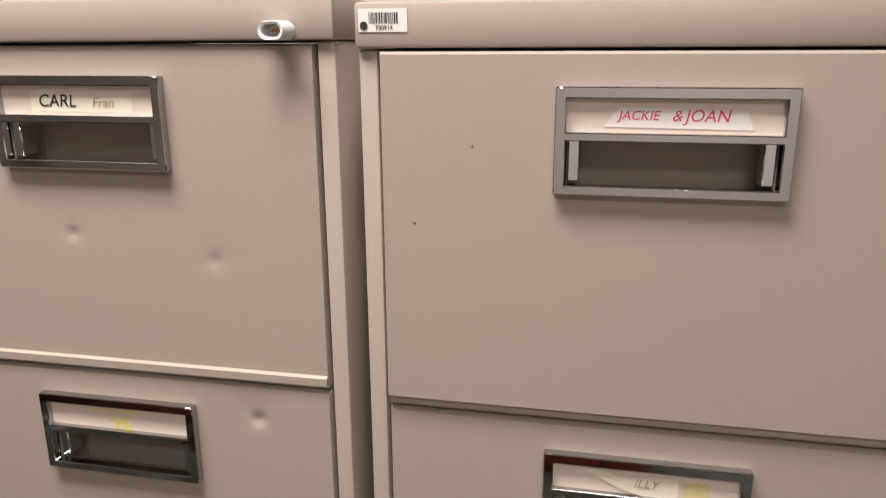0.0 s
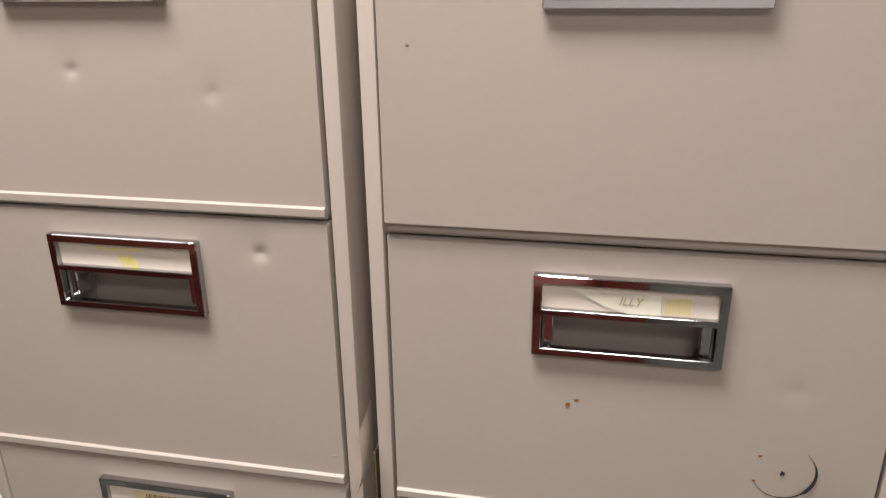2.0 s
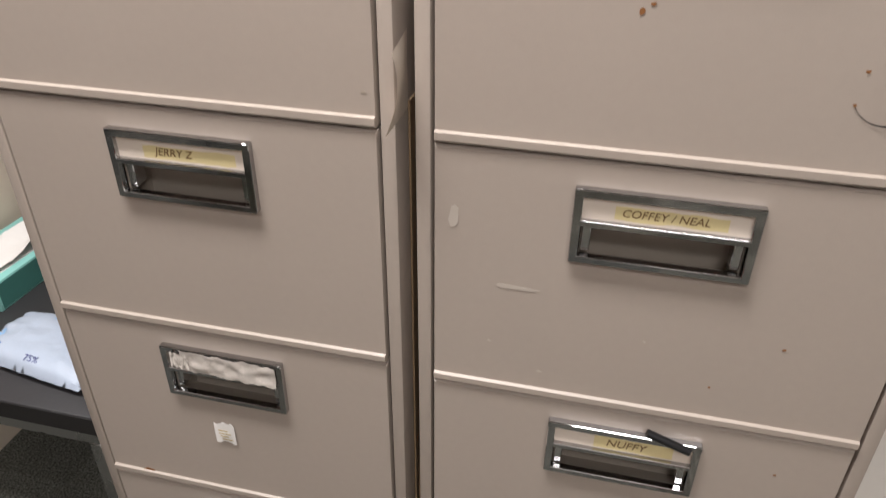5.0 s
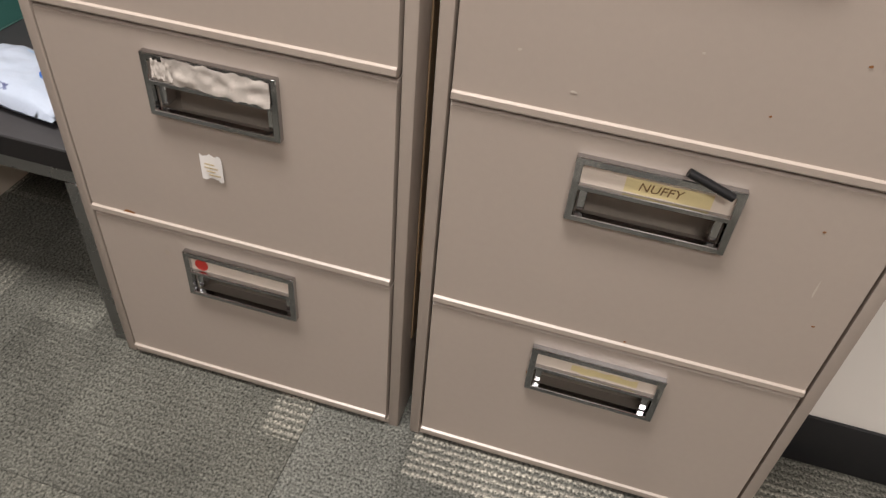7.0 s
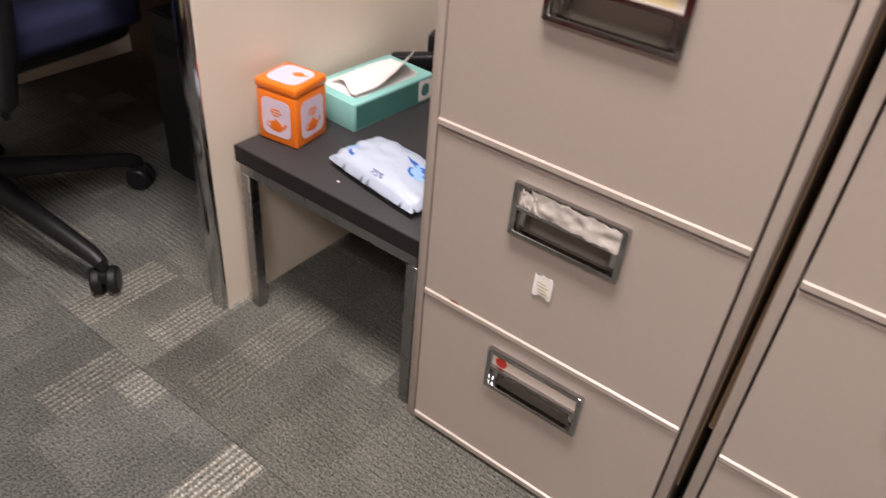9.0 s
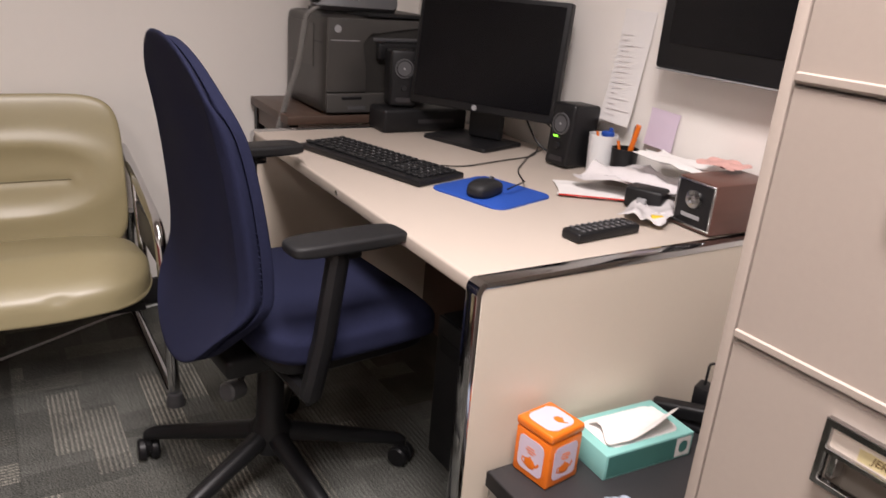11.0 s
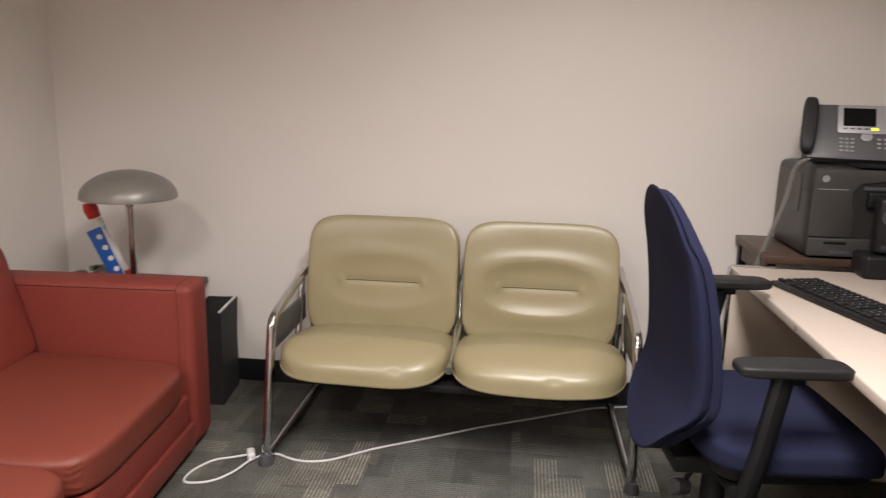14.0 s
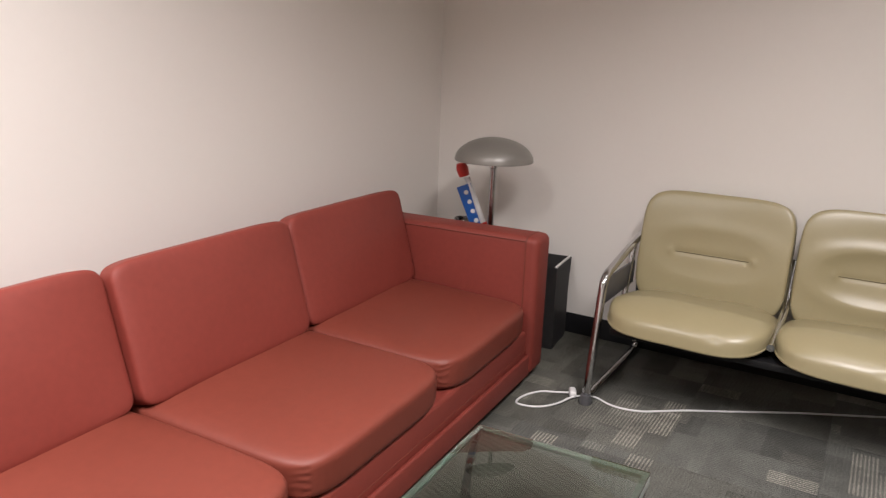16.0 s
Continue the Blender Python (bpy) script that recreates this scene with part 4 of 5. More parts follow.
def mushroom_lamp():
    t = thing("table_lamp", pose(-2.50, -1.650, 0.472), "chrome table lamp with a grey mushroom shade", "lamp")
    part("base", lathe([(0.085, 0), (0.085, 0.008), (0.06, 0.014), (0.016, 0.02)], 32), CHROME, t)
    part("stem", lathe([(0.0145, 0.018), (0.0145, 0.356), (0.019, 0.361), (0.019, 0.376), (0.006, 0.386)], 20), CHROME, t)
    outer = [(0.178 * math.cos(radians(a)), 0.394 + 0.104 * math.sin(radians(a))) for a in range(0, 91, 9)]
    prof = outer + [(r - 0.003 if r > 0.004 else 0.0004, z - 0.003) for r, z in outer[::-1]]
    bm = lathe(prof, 40)
    part("shade", bm, SHADE, t, "grey metal dome shade")


mushroom_lamp()


# ---- printer table, printer, telephone ----
def side_table():
    t = thing("side_table", pose(-2.643, 1.020, 0), "dark walnut side table against the wall beside the desk", "table")
    part("tabletop", box(-0.195, 0.195, -0.32, 0.32, 0.731, 0.760, 0.003), WALNUT, t)
    for x in (-0.185, 0.155):
        for y in (-0.31, 0.28):
            part("leg", box(x, x + 0.03, y, y + 0.03, 0, 0.7305, 0.002, 1), BLACK, t)
    part("apron", box(-0.15, 0.15, -0.305, -0.285, 0.67, 0.7305, 0.002, 1), WALNUT, t)


side_table()


def printer():
    t = thing("laser_printer", pose(-2.630, 1.015, 0.760) @ Matrix.Scale(0.913, 4), "charcoal grey desktop laser printer on the side table", "printer")
    bm = cushion(0.40, 0.43, 0.345, 14, 12)
    part("housing", bm, PRINTER, t, at=pose(0.0, 0, 0.1725))
    # the front door is cut away on a slant above the open paper exit
    door = slab([(-0.205, 0.085), (-0.055, 0.085), (-0.055, 0.165), (-0.075, 0.255), (-0.045, 0.290), (0.205, 0.318), (0.205, 0.338), (-0.205, 0.338)], 0.0, 0.012, 0.003)
    part("front_door", door, DOOR_GREY, t, "grey front door", at=pose(0.197, 0, 0, 90, 0, 90))
    part("door_groove", box(0.2085, 0.2100, -0.195, -0.085, 0.262, 0.265), SILVER, t, "thin pale groove")
    part("paper_exit", box(0.185, 0.1995, -0.07, 0.205, 0.095, 0.300, 0.004, 2), BLACK, t, "dark paper exit")
    part("exit_lip", box(0.1996, 0.2060, -0.03, 0.205, 0.262, 0.275, 0.003, 2), GREY, t)
    part("paper_tray", box(0.196, 0.210, -0.205, 0.205, 0.010, 0.080, 0.005, 3), DOOR_GREY, t, "grey paper tray")
    part("tray_grip", box(0.2098, 0.2125, -0.15, -0.07, 0.058, 0.068, 0.001, 1), BLACK, t)
    part("tray_label", box(0.2098, 0.2112, -0.125, -0.055, 0.022, 0.034), GREY, t, "pale printed tray label")
    part("control_panel", box(0.200, 0.232, -0.02, 0.19, 0.20, 0.26, 0.010, 3), BLACK, t, "black control panel")
    part("output_bin", slab([(-0.10, -0.16), (0.20, -0.05), (0.20, 0.20), (-0.10, 0.20)], 0.3455, 0.358, 0.003), BLACK, t)
    part("side_cover", box(-0.15, 0.10, -0.2175, -0.2145, 0.16, 0.31, 0.001, 1), DOOR_GREY, t, "recessed side cover")
    disc = lathe([(0.013, 0), (0.013, 0.0015)], 20)
    part("badge", disc, SILVER, t, "round silver badge", at=pose(0.2095, -0.170, 0.302, 0, 90))
    part("side_seam", box(-0.15, 0.17, -0.2165, -0.2145, 0.25, 0.254), BLACK, t)


printer()


def telephone():
    t = thing("desk_phone", pose(-2.556, 0.958, 1.087, 0, 0, 77) @ Matrix.Scale(1.05, 4), "grey office desk telephone with screen on the printer", "telephone")
    bm = slab(rounded_rect(0.27, 0.20, 0.015), 0.0, 0.028, 0.006)
    part("phone_body", bm, GREY, t, at=pose(0.0, 0.02, 0.082, 58))
    tilt = pose(0.0, 0.02, 0.082, 58)
    part("foot", box(-0.09, 0.09, 0.0, 0.09, 0.0, 0.03, 0.006, 2), GREY, t)
    part("bezel", slab(rounded_rect(0.165, 0.105, 0.008), 0.0285, 0.033, 0.002), SILVER, t, "silver screen bezel", at=tilt @ pose(0.048, 0.045, 0))
    part("screen", slab(rounded_rect(0.096, 0.066, 0.003), 0.0332, 0.0345), SCREEN, t, "dark screen", at=tilt @ pose(0.03, 0.052, 0))
    part("message_lamp", box(-0.010, 0.010, -0.004, 0.004, 0.0335, 0.036, 0.001, 1), YELLOW_GLOW, t, "lit yellow button", at=tilt @ pose(0.075, 0.008, 0))
    for i in range(4):
        part("soft_key", box(-0.006, 0.006, -0.0025, 0.0025, 0.033, 0.0355, 0.001, 1), GREY, t, at=tilt @ pose(-0.012 + 0.021 * i, 0.009, 0))
    for i in range(3):
        for j in range(4):
            part("key", box(-0.0055, 0.0055, -0.004, 0.004, 0.0285, 0.0315, 0.001, 1), SILVER, t, at=tilt @ pose(-0.022 + 0.0165 * i, -0.028 - 0.0145 * j, 0))
    for i in range(2):
        for j in range(3):
            part("key", box(-0.0055, 0.0055, -0.004, 0.004, 0.0285, 0.0315, 0.001, 1), SILVER, t, at=tilt @ pose(0.088 + 0.02 * i, -0.026 - 0.0155 * j, 0))
    ring = lathe([(0.010, 0.0285), (0.017, 0.0285), (0.017, 0.032), (0.012, 0.033), (0.010, 0.031)], 24)
    part("navigation_ring", ring, SILVER, t, at=tilt @ pose(0.052, -0.018, 0))
    bm = cushion(0.048, 0.205, 0.044, 4, 16)
    for v in bm.verts:
        q = (v.co.y / 0.1) ** 2
        v.co.z = v.co.z * (0.5 + 0.5 * q) + 0.014 * (1 - q)
    part("handset", bm, BLACK_SOFT, t, "dark grey handset", at=tilt @ pose(-0.122, 0.010, 0.046, 0, 0, -3))
    part("side_knob", lathe([(0.01, 0), (0.01, 0.018)], 14), BLACK, t, at=tilt @ pose(0.136, 0.03, 0.015, 0, 90, 0))


YELLOW_GLOW = glow_material("yellow_lamp", (0.75, 0.85, 0.02), 1.2)
GREEN_GLOW = glow_material("green_lamp", (0.25, 0.9, 0.05), 1.5)
telephone()


CORD = material("grey_cord", (0.22, 0.21, 0.20), 0.5)


def coiled_cord():
    line = rounded([(-2.54, 0.835, 1.095), (-2.52, 0.785, 1.075), (-2.50, 0.755, 0.92), (-2.52, 0.72, 0.80), (-2.53, 0.69, 0.68)], 0.12, 10)
    pts = []
    for a, b in zip(line, line[1:]):
        steps = max(2, int((b - a).length / 0.0011))
        pts += [a.lerp(b, k / steps) for k in range(steps)]
    coil = []
    for i, p in enumerate(pts):
        w = i * 0.95
        coil.append(p + Vector((math.cos(w) * 0.0085, math.sin(w) * 0.0085, math.cos(w + 0.8) * 0.002)))
    tagged(part("phone_cord", tube(coil, 0.0027, 5), CORD), "coiled grey telephone cord hanging beside the printer", "cord")


coiled_cord()


# ---- on the desk ----
def monitor():
    t = thing("monitor", pose(-2.053, 1.176, DESK, 0, 0, 31) @ Matrix.Scale(0.927, 4), "black flat computer monitor, switched off, on the desk", "monitor")
    lean = pose(0, 0, 0.285, -7) @ pose(0, 0, -0.285)
    part("foot_plate", slab(rounded_rect(0.27, 0.20, 0.012), 0.0, 0.012, 0.003), BLACK, t, at=pose(-0.03, 0.0, 0, 0, 0, -14))
    part("neck", box(-0.06, 0.06, 0.02, 0.055, 0.012, 0.30, 0.012, 3), BLACK, t)
    part("display_housing", box(-0.258, 0.258, -0.02, 0.018, 0.104, 0.466, 0.006, 3), BLACK, t, at=lean)
    part("screen", box(-0.243, 0.243, -0.0225, -0.0205, 0.130, 0.452), SCREEN, t, "dark switched-off screen", at=lean)
    part("badge", lathe([(0.009, 0), (0.009, 0.0015)], 20), SILVER, t, at=lean @ pose(-0.015, -0.020, 0.117, 90))
    part("power_light", box(0.19, 0.20, -0.0215, -0.0195, 0.122, 0.125), GREY, t)


monitor()


def keyboard():
    t = thing("keyboard", pose(-1.905, 0.753, DESK, 0, 0, 16.5), "black computer keyboard near the desk edge", "keyboard")
    part("case", box(-0.232, 0.232, -0.082, 0.082, 0.001, 0.016, 0.004, 2), BLACK, t)
    for r in range(6):
        z = 0.0165
        y = 0.060 - r * 0.0225
        n = 14 if r < 5 else 8
        xs = np.linspace(-0.216, 0.075, n)
        wide = 0.0075 if r < 5 else 0.015
        for k, x in enumerate(xs):
            w = wide if not (r == 5 and k == 4) else 0.02
            part("key", box(x - w, x + w, y - 0.008, y + 0.008, z, z + 0.006, 0.002, 1), BLACK_SOFT, t, smooth=False)
        for x in (0.105, 0.125, 0.145, 0.17, 0.19, 0.21):
            part("key", box(x - 0.0075, x + 0.0075, y - 0.008, y + 0.008, z, z + 0.006, 0.002, 1), BLACK_SOFT, t, smooth=False)
    marks = bmesh.new()
    rnd = random.Random(2)
    for r in range(5):
        for x in np.linspace(-0.216, 0.21, 20):
            if rnd.random() < 0.6:
                y = 0.062 - r * 0.0225
                box(x - 0.002, x + 0.002, y - 0.0012, y + 0.0022, 0.0226, 0.0229, bm=marks)
    tagged(part("key_legends", marks, SILVER, t), kind="stuff")


keyboard()


def mouse_pad():
    t = thing("mouse_pad", pose(-1.577, 0.893, DESK, 0, 0, 16), "plain blue cloth mouse pad on the desk", "mouse pad")
    part("pad", slab(rounded_rect(0.222, 0.205, 0.03), 0.0, 0.004, 0.001), BLUE, t)


mouse_pad()


def mouse():
    t = thing("computer_mouse", pose(-1.560, 0.862, DESK + 0.004, 0, 0, 25), "black wired computer mouse on the blue pad", "mouse")
    bm = cushion(0.062, 0.108, 0.036, 2.8, 14)
    for v in bm.verts:
        v.co.z = max(v.co.z, -0.012) + 0.006 * (1 - (v.co.y / 0.054 + 0.2) ** 2) * (v.co.z > 0)
    part("shell", bm, BLACK_SOFT, t, at=pose(0, 0, 0.0125))
    part("wheel", lathe([(0.009, -0.003), (0.009, 0.003)], 16), GREY, t, at=pose(0, 0.026, 0.030, 0, 90))


mouse()


def cable(name, points, r, mat, label, category="cable", round_r=0.05):
    return tagged(part(name, tube(rounded(points, round_r, 8), r, 8), mat), label, category)


cable("mouse_cable", [(-1.537, 0.910, DESK + 0.018), (-1.55, 0.97, DESK + 0.03), (-1.63, 1.03, DESK + 0.003), (-1.73, 1.08, DESK + 0.003), (-1.88, 1.24, DESK + 0.004), (-1.93, 1.33, DESK + 0.004)], 0.0018, BLACK, "thin black mouse cable across the desk")
cable("keyboard_cable", [(-1.83, 0.86, DESK + 0.008), (-1.80, 0.95, DESK + 0.003), (-1.83, 1.08, DESK + 0.003), (-1.86, 1.24, DESK + 0.003), (-1.96, 1.33, DESK + 0.003)], 0.0018, BLACK, "thin black keyboard cable across the desk")
cable("monitor_cable", [(-1.99, 1.24, DESK + 0.20), (-1.95, 1.27, DESK + 0.08), (-1.90, 1.29, DESK + 0.012), (-1.84, 1.33, DESK + 0.006), (-1.76, 1.345, DESK + 0.006)], 0.003, BLACK, "black monitor cable behind the screen")
cable("speaker_cable", [(-1.78, 1.33, DESK + 0.08), (-1.85, 1.33, DESK + 0.05), (-1.92, 1.30, DESK + 0.10), (-1.98, 1.26, DESK + 0.14)], 0.002, BLACK, "thin black speaker cable")


def speaker(x, y, z, turn, lit):
    t = thing("desktop_speaker", pose(x, y, z, -4, 0, turn), "small black desktop computer speaker", "speaker", "desktop speakers")
    bm = box(-0.042, 0.042, -0.05, 0.06, 0.001, 0.175, 0.01, 3)
    part("cabinet", bm, BLACK, t)
    cone = lathe([(0.025, 0.0), (0.026, 0.004), (0.022, 0.004), (0.012, -0.006), (0.010, -0.004), (0.0, -0.001)], 24)
    part("driver", cone, BLACK_SOFT, t, "round grey speaker cone", at=pose(0, -0.0505, 0.118, 90))
    part("driver_ring", lathe([(0.026, 0.0), (0.0300, 0.0), (0.0295, 0.004), (0.0265, 0.004)], 28), GREY, t, "grey ring round the cone", at=pose(0, -0.0503, 0.118, 90))
    part("dust_cap", lathe([(0.009, 0.0), (0.007, 0.004), (0.0, 0.0055)], 16), SILVER, t, "shiny dust cap", at=pose(0, -0.0495, 0.118, 90))
    part("port", slab(rounded_rect(0.05, 0.014, 0.006), 0, 0.002), INK, t, at=pose(0, -0.0502, 0.022, 90))
    part("knob", lathe([(0.009, 0), (0.008, 0.007)], 16), BLACK_SOFT, t, at=pose(0.0, -0.050, 0.058, 90))
    if lit:
        part("power_lamp", box(-0.008, 0.008, -0.0525, -0.050, 0.080, 0.085), GREEN_GLOW, t, "lit green lamp", at=pose(-0.012, 0, 0))


speaker(-1.755, 1.272, DESK, 8, True)


def stand_box():
    t = thing("black_case", pose(-2.290, 1.085, DESK, 0, 0, 88), "low black plastic box under a speaker", "box")
    part("case", box(-0.15, 0.15, -0.06, 0.06, 0.0, 0.075, 0.012, 3), BLACK, t)
    part("slot", box(-0.03, 0.10, -0.0615, -0.0602, 0.03, 0.042), INK, t)


stand_box()
speaker(-2.300, 1.020, DESK + 0.075, 74, False)


def remote():
    t = thing("remote_control", pose(-1.243, 0.940, DESK, 0, 0, 4), "black television remote control on the desk", "remote control")
    part("shell", box(-0.026, 0.026, -0.09, 0.09, 0.001, 0.022, 0.006, 3), BLACK, t)
    for i in range(3):
        for j in range(9):
            part("button", box(-0.0055, 0.0055, -0.0045, 0.0045, 0.022, 0.0245, 0.0015, 1), GREY, t, at=pose(-0.016 + 0.016 * i, -0.07 + 0.0168 * j, 0), smooth=False)


remote()


def pencil_sharpener():
    t = thing("pencil_sharpener", pose(-1.200, 1.252, DESK, 0, 0, -2) @ Matrix.Scale(1.08, 4), "brown woodgrain electric pencil sharpener on the desk edge", "pencil sharpener")
    part("housing", box(-0.05, 0.05, -0.085, 0.085, 0.002, 0.105, 0.004, 2), WALNUT_RED, t)
    part("face_plate", box(-0.044, 0.044, -0.0865, -0.0852, 0.012, 0.098, 0.002, 1), BLACK, t, "black face plate")
    bm = bmesh.new()
    for a, b, c, d in ((-0.048, 0.048, 0.098, 0.102), (-0.048, 0.048, 0.008, 0.012), (-0.048, -0.044, 0.012, 0.098), (0.044, 0.048, 0.012, 0.098)):
        box(a, b, -0.0885, -0.0852, c, d, 0.0008, 1, bm)
    part("face_trim", bm, STEEL, t, "chrome face trim")
    part("pencil_ring", lathe([(0.007, 0), (0.019, 0), (0.018, 0.006), (0.009, 0.008), (0.007, 0.004)], 24), STEEL, t, "chrome pencil hole ring", at=pose(0.0, -0.0867, 0.066, 90))
    part("name_bar", box(-0.028, 0.02, -0.0872, -0.0866, 0.026, 0.034), SILVER, t)


WALNUT_RED = material("red_brown_woodgrain", (0.12, 0.058, 0.045), 0.45, vary=0.2, scale=8, stretch=(6, 1, 6))
pencil_sharpener()


def pot(name, x, y, r, h, mat, label):
    t = thing(name, pose(x, y, DESK), label, "cup")
    part("cup_wall", lathe([(r * 0.9, 0), (r, h), (r - 0.003, h), (r * 0.9 - 0.003, 0.004), (0.0, 0.004)], 28), mat, t)
    return t


white_cup = pot("foam_cup", -1.672, 1.320, 0.040, 0.105, WHITE, "white foam cup holding pens and clips")
part("pen", tube([(0.0, 0.0, 0.006), (0.02, 0.006, 0.125)], 0.006, 8), BLUE, white_cup, "blue pen")
part("clip", box(0.0, 0.03, -0.012, 0.012, 0.10, 0.116, 0.004, 2), BLUE, white_cup, "blue clip")
part("pen", tube([(0.0, 0.0, 0.006), (-0.016, -0.01, 0.11)], 0.004, 8), ORANGE, white_cup, "orange pencil")
black_cup = pot("pen_cup", -1.590, 1.325, 0.036, 0.085, BLACK, "black plastic pen cup with pencils")
part("pencil", tube([(0.0, 0.0, 0.006), (0.024, 0.012, 0.15)], 0.007, 8), ORANGE, black_cup, "orange highlighter")
part("pen", tube([(0.01, 0.0, 0.006), (0.012, 0.016, 0.145)], 0.005, 8), GREY, black_cup, "grey pen")
part("pencil", tube([(0.0, 0.0, 0.006), (-0.022, -0.008, 0.10)], 0.004, 6), ORANGE, black_cup)


def crumpled(name, x, y, z, sx, sy, h, turn, seed, mat, label, category, droop=0.0):
    """A loose crumpled sheet."""
    bm = bmesh.new()
    n = 18
    g = []
    for i in range(n + 1):
        row = []
        for j in range(n + 1):
            u, v = i / n - 0.5, j / n - 0.5
            p = Vector((u * 3.4 + seed * 7.1, v * 3.4 + seed * 3.3, seed))
            zz = h * (0.5 + 0.5 * noise.noise(p) + 0.22 * abs(noise.noise(p * 2.6)))
            row.append(bm.verts.new((u * sx + 0.012 * noise.noise(p + Vector((9, 0, 0))), v * sy + 0.012 * noise.noise(p + Vector((0, 9, 0))), max(0.001, zz - droop * (u * u + v * v)))))
        g.append(row)
    for i in range(n):
        for j in range(n):
            bm.faces.new((g[i][j], g[i + 1][j], g[i + 1][j + 1], g[i][j + 1]))
    ob = part(name, bm, mat, at=pose(x, y, z, 0, 0, turn), smooth=True)
    return tagged(ob, label, category)


FOIL = material("milky_plastic", (0.66, 0.63, 0.63), 0.25, vary=0.1, scale=12)
PINK = material("pink_paper", (0.62, 0.36, 0.32), 0.7, vary=0.08)
crumpled("paper_sheet", -1.50, 1.165, DESK, 0.21, 0.14, 0.008, 55, 2, PAPER, "white sheet of paper with a red edge", "paper")
part("red_edge", box(-0.105, 0.105, -0.075, -0.07, 0.006, 0.0085), RED, bpy.data.objects["paper_sheet"])
crumpled("plastic_bag", -1.42, 1.262, DESK + 0.010, 0.34, 0.18, 0.060, 20, 1, FOIL, "crumpled clear plastic bag on the desk", "plastic bag")
crumpled("plastic_wrap", -1.315, 1.155, DESK + 0.002, 0.10, 0.22, 0.032, 35, 3, FOIL, "crumpled plastic wrapping beside the sharpener", "plastic wrap")
crumpled("loose_paper", -1.33, 1.300, DESK + 0.085, 0.30, 0.11, 0.030, 4, 4, PAPER, "loose white papers heaped on the desk", "paper")
crumpled("pink_slip", -1.260, 1.305, DESK + 0.115, 0.10, 0.09, 0.02, 10, 5, PINK, "pink paper slip on the paper heap", "paper")


def charger():
    t = thing("charger_box", pose(-1.36, 1.185, DESK + 0.002, 0, 0, 25), "small black charger box among the papers", "charger")
    part("charger_body", box(-0.045, 0.045, -0.03, 0.03, 0, 0.05, 0.008, 3), BLACK, t)
    part("plug", box(-0.01, 0.012, -0.045, -0.031, 0.015, 0.03, 0.003, 2), SILVER, t)


charger()
tagged(part("highlighter_cap", tube([(-1.265, 1.105, DESK + 0.012), (-1.25, 1.125, DESK + 0.012)], 0.010, 10), material("yellow_plastic", (0.65, 0.45, 0.02), 0.4)), "yellow pen cap beside the sharpener", "pen cap")


def hinged_sheet(name, x, z0, z1, w, mat, label, lean, curl):
    bm = bmesh.new()
    n = 12
    a, b = [], []
    for i in range(n + 1):
        t = i / n
        z = z1 + (z0 - z1) * t
        y = NORTH - 0.003 - curl * t * t
        a.append(bm.verts.new((x - lean * t, y, z)))
        b.append(bm.verts.new((x + w - lean * t, y - 0.006 * math.sin(t * 3), z - 0.004)))
    for i in range(n):
        bm.faces.new((a[i], b[i], b[i + 1], a[i + 1]))
    made = bmesh.ops.extrude_face_region(bm, geom=bm.faces[:])["geom"]
    bmesh.ops.translate(bm, vec=(0, 0.0006, 0), verts=[g for g in made if isinstance(g, bmesh.types.BMVert)])
    return tagged(part(name, bm, mat), label, "paper")


note_sheet = hinged_sheet("wall_note", -1.715, 0.880, 1.175, 0.115, PAPER, "white paper notes hanging on the wall", 0.012, 0.03)
bars = bmesh.new()
rnd = random.Random(8)
for k in range(16):
    w = 0.02 + 0.07 * rnd.random()
    box(-1.705, -1.705 + w, NORTH - 0.0375, NORTH - 0.0368, 0.900 + 0.014 * k, 0.9015 + 0.014 * k, bm=bars)
for v in bars.verts:
    q = (1.175 - v.co.z) / 0.295
    v.co.y += 0.03 - 0.03 * q * q
tagged(part("note_line", bars, material("pale_pencil", (0.69, 0.65, 0.65), 0.8), note_sheet), kind="stuff")
hinged_sheet("lilac_note", -1.565, 0.845, 0.940, 0.10, LILAC, "lilac paper note on the wall", 0.0, 0.012)


def television():
    t = thing("television", pose(-1.145, 1.330, 1.275), "black flat television on the wall over the desk", "television")
    part("cabinet", box(-0.37, 0.37, -0.03, 0.03, -0.225, 0.225, 0.008, 3), BLACK, t)
    part("screen", box(-0.335, 0.335, -0.0325, -0.0305, -0.165, 0.195), SCREEN, t, "dark switched-off screen")
    part("lower_trim", box(-0.362, 0.362, -0.033, -0.02, -0.2285, -0.2255, 0.001, 1), SILVER, t, "silver lower trim")
    part("wall_mount", box(-0.12, 0.12, 0.0302, 0.0448, -0.10, 0.10), BLACK, t)


television()


def wall_clock():
    t = thing("wall_clock", pose(-1.945, NORTH - 0.001, 1.705, 90), "round beige wall clock above the desk", "clock")
    part("rim", lathe([(0.120, 0.0), (0.122, 0.02), (0.115, 0.034), (0.106, 0.034), (0.104, 0.022), (0.0, 0.022)], 48), CABINET, t)
    part("dial", lathe([(0.1035, 0.0222), (0.1035, 0.0235)], 40), PAPER, t)
    part("hour_pointer", box(-0.003, 0.003, -0.01, 0.055, 0.0240, 0.0250), INK, t)
    part("minute_pointer", box(-0.002, 0.002, -0.01, 0.085, 0.0255, 0.0265), INK, t, at=pose(0, 0, 0, 0, 0, 70))


wall_clock()


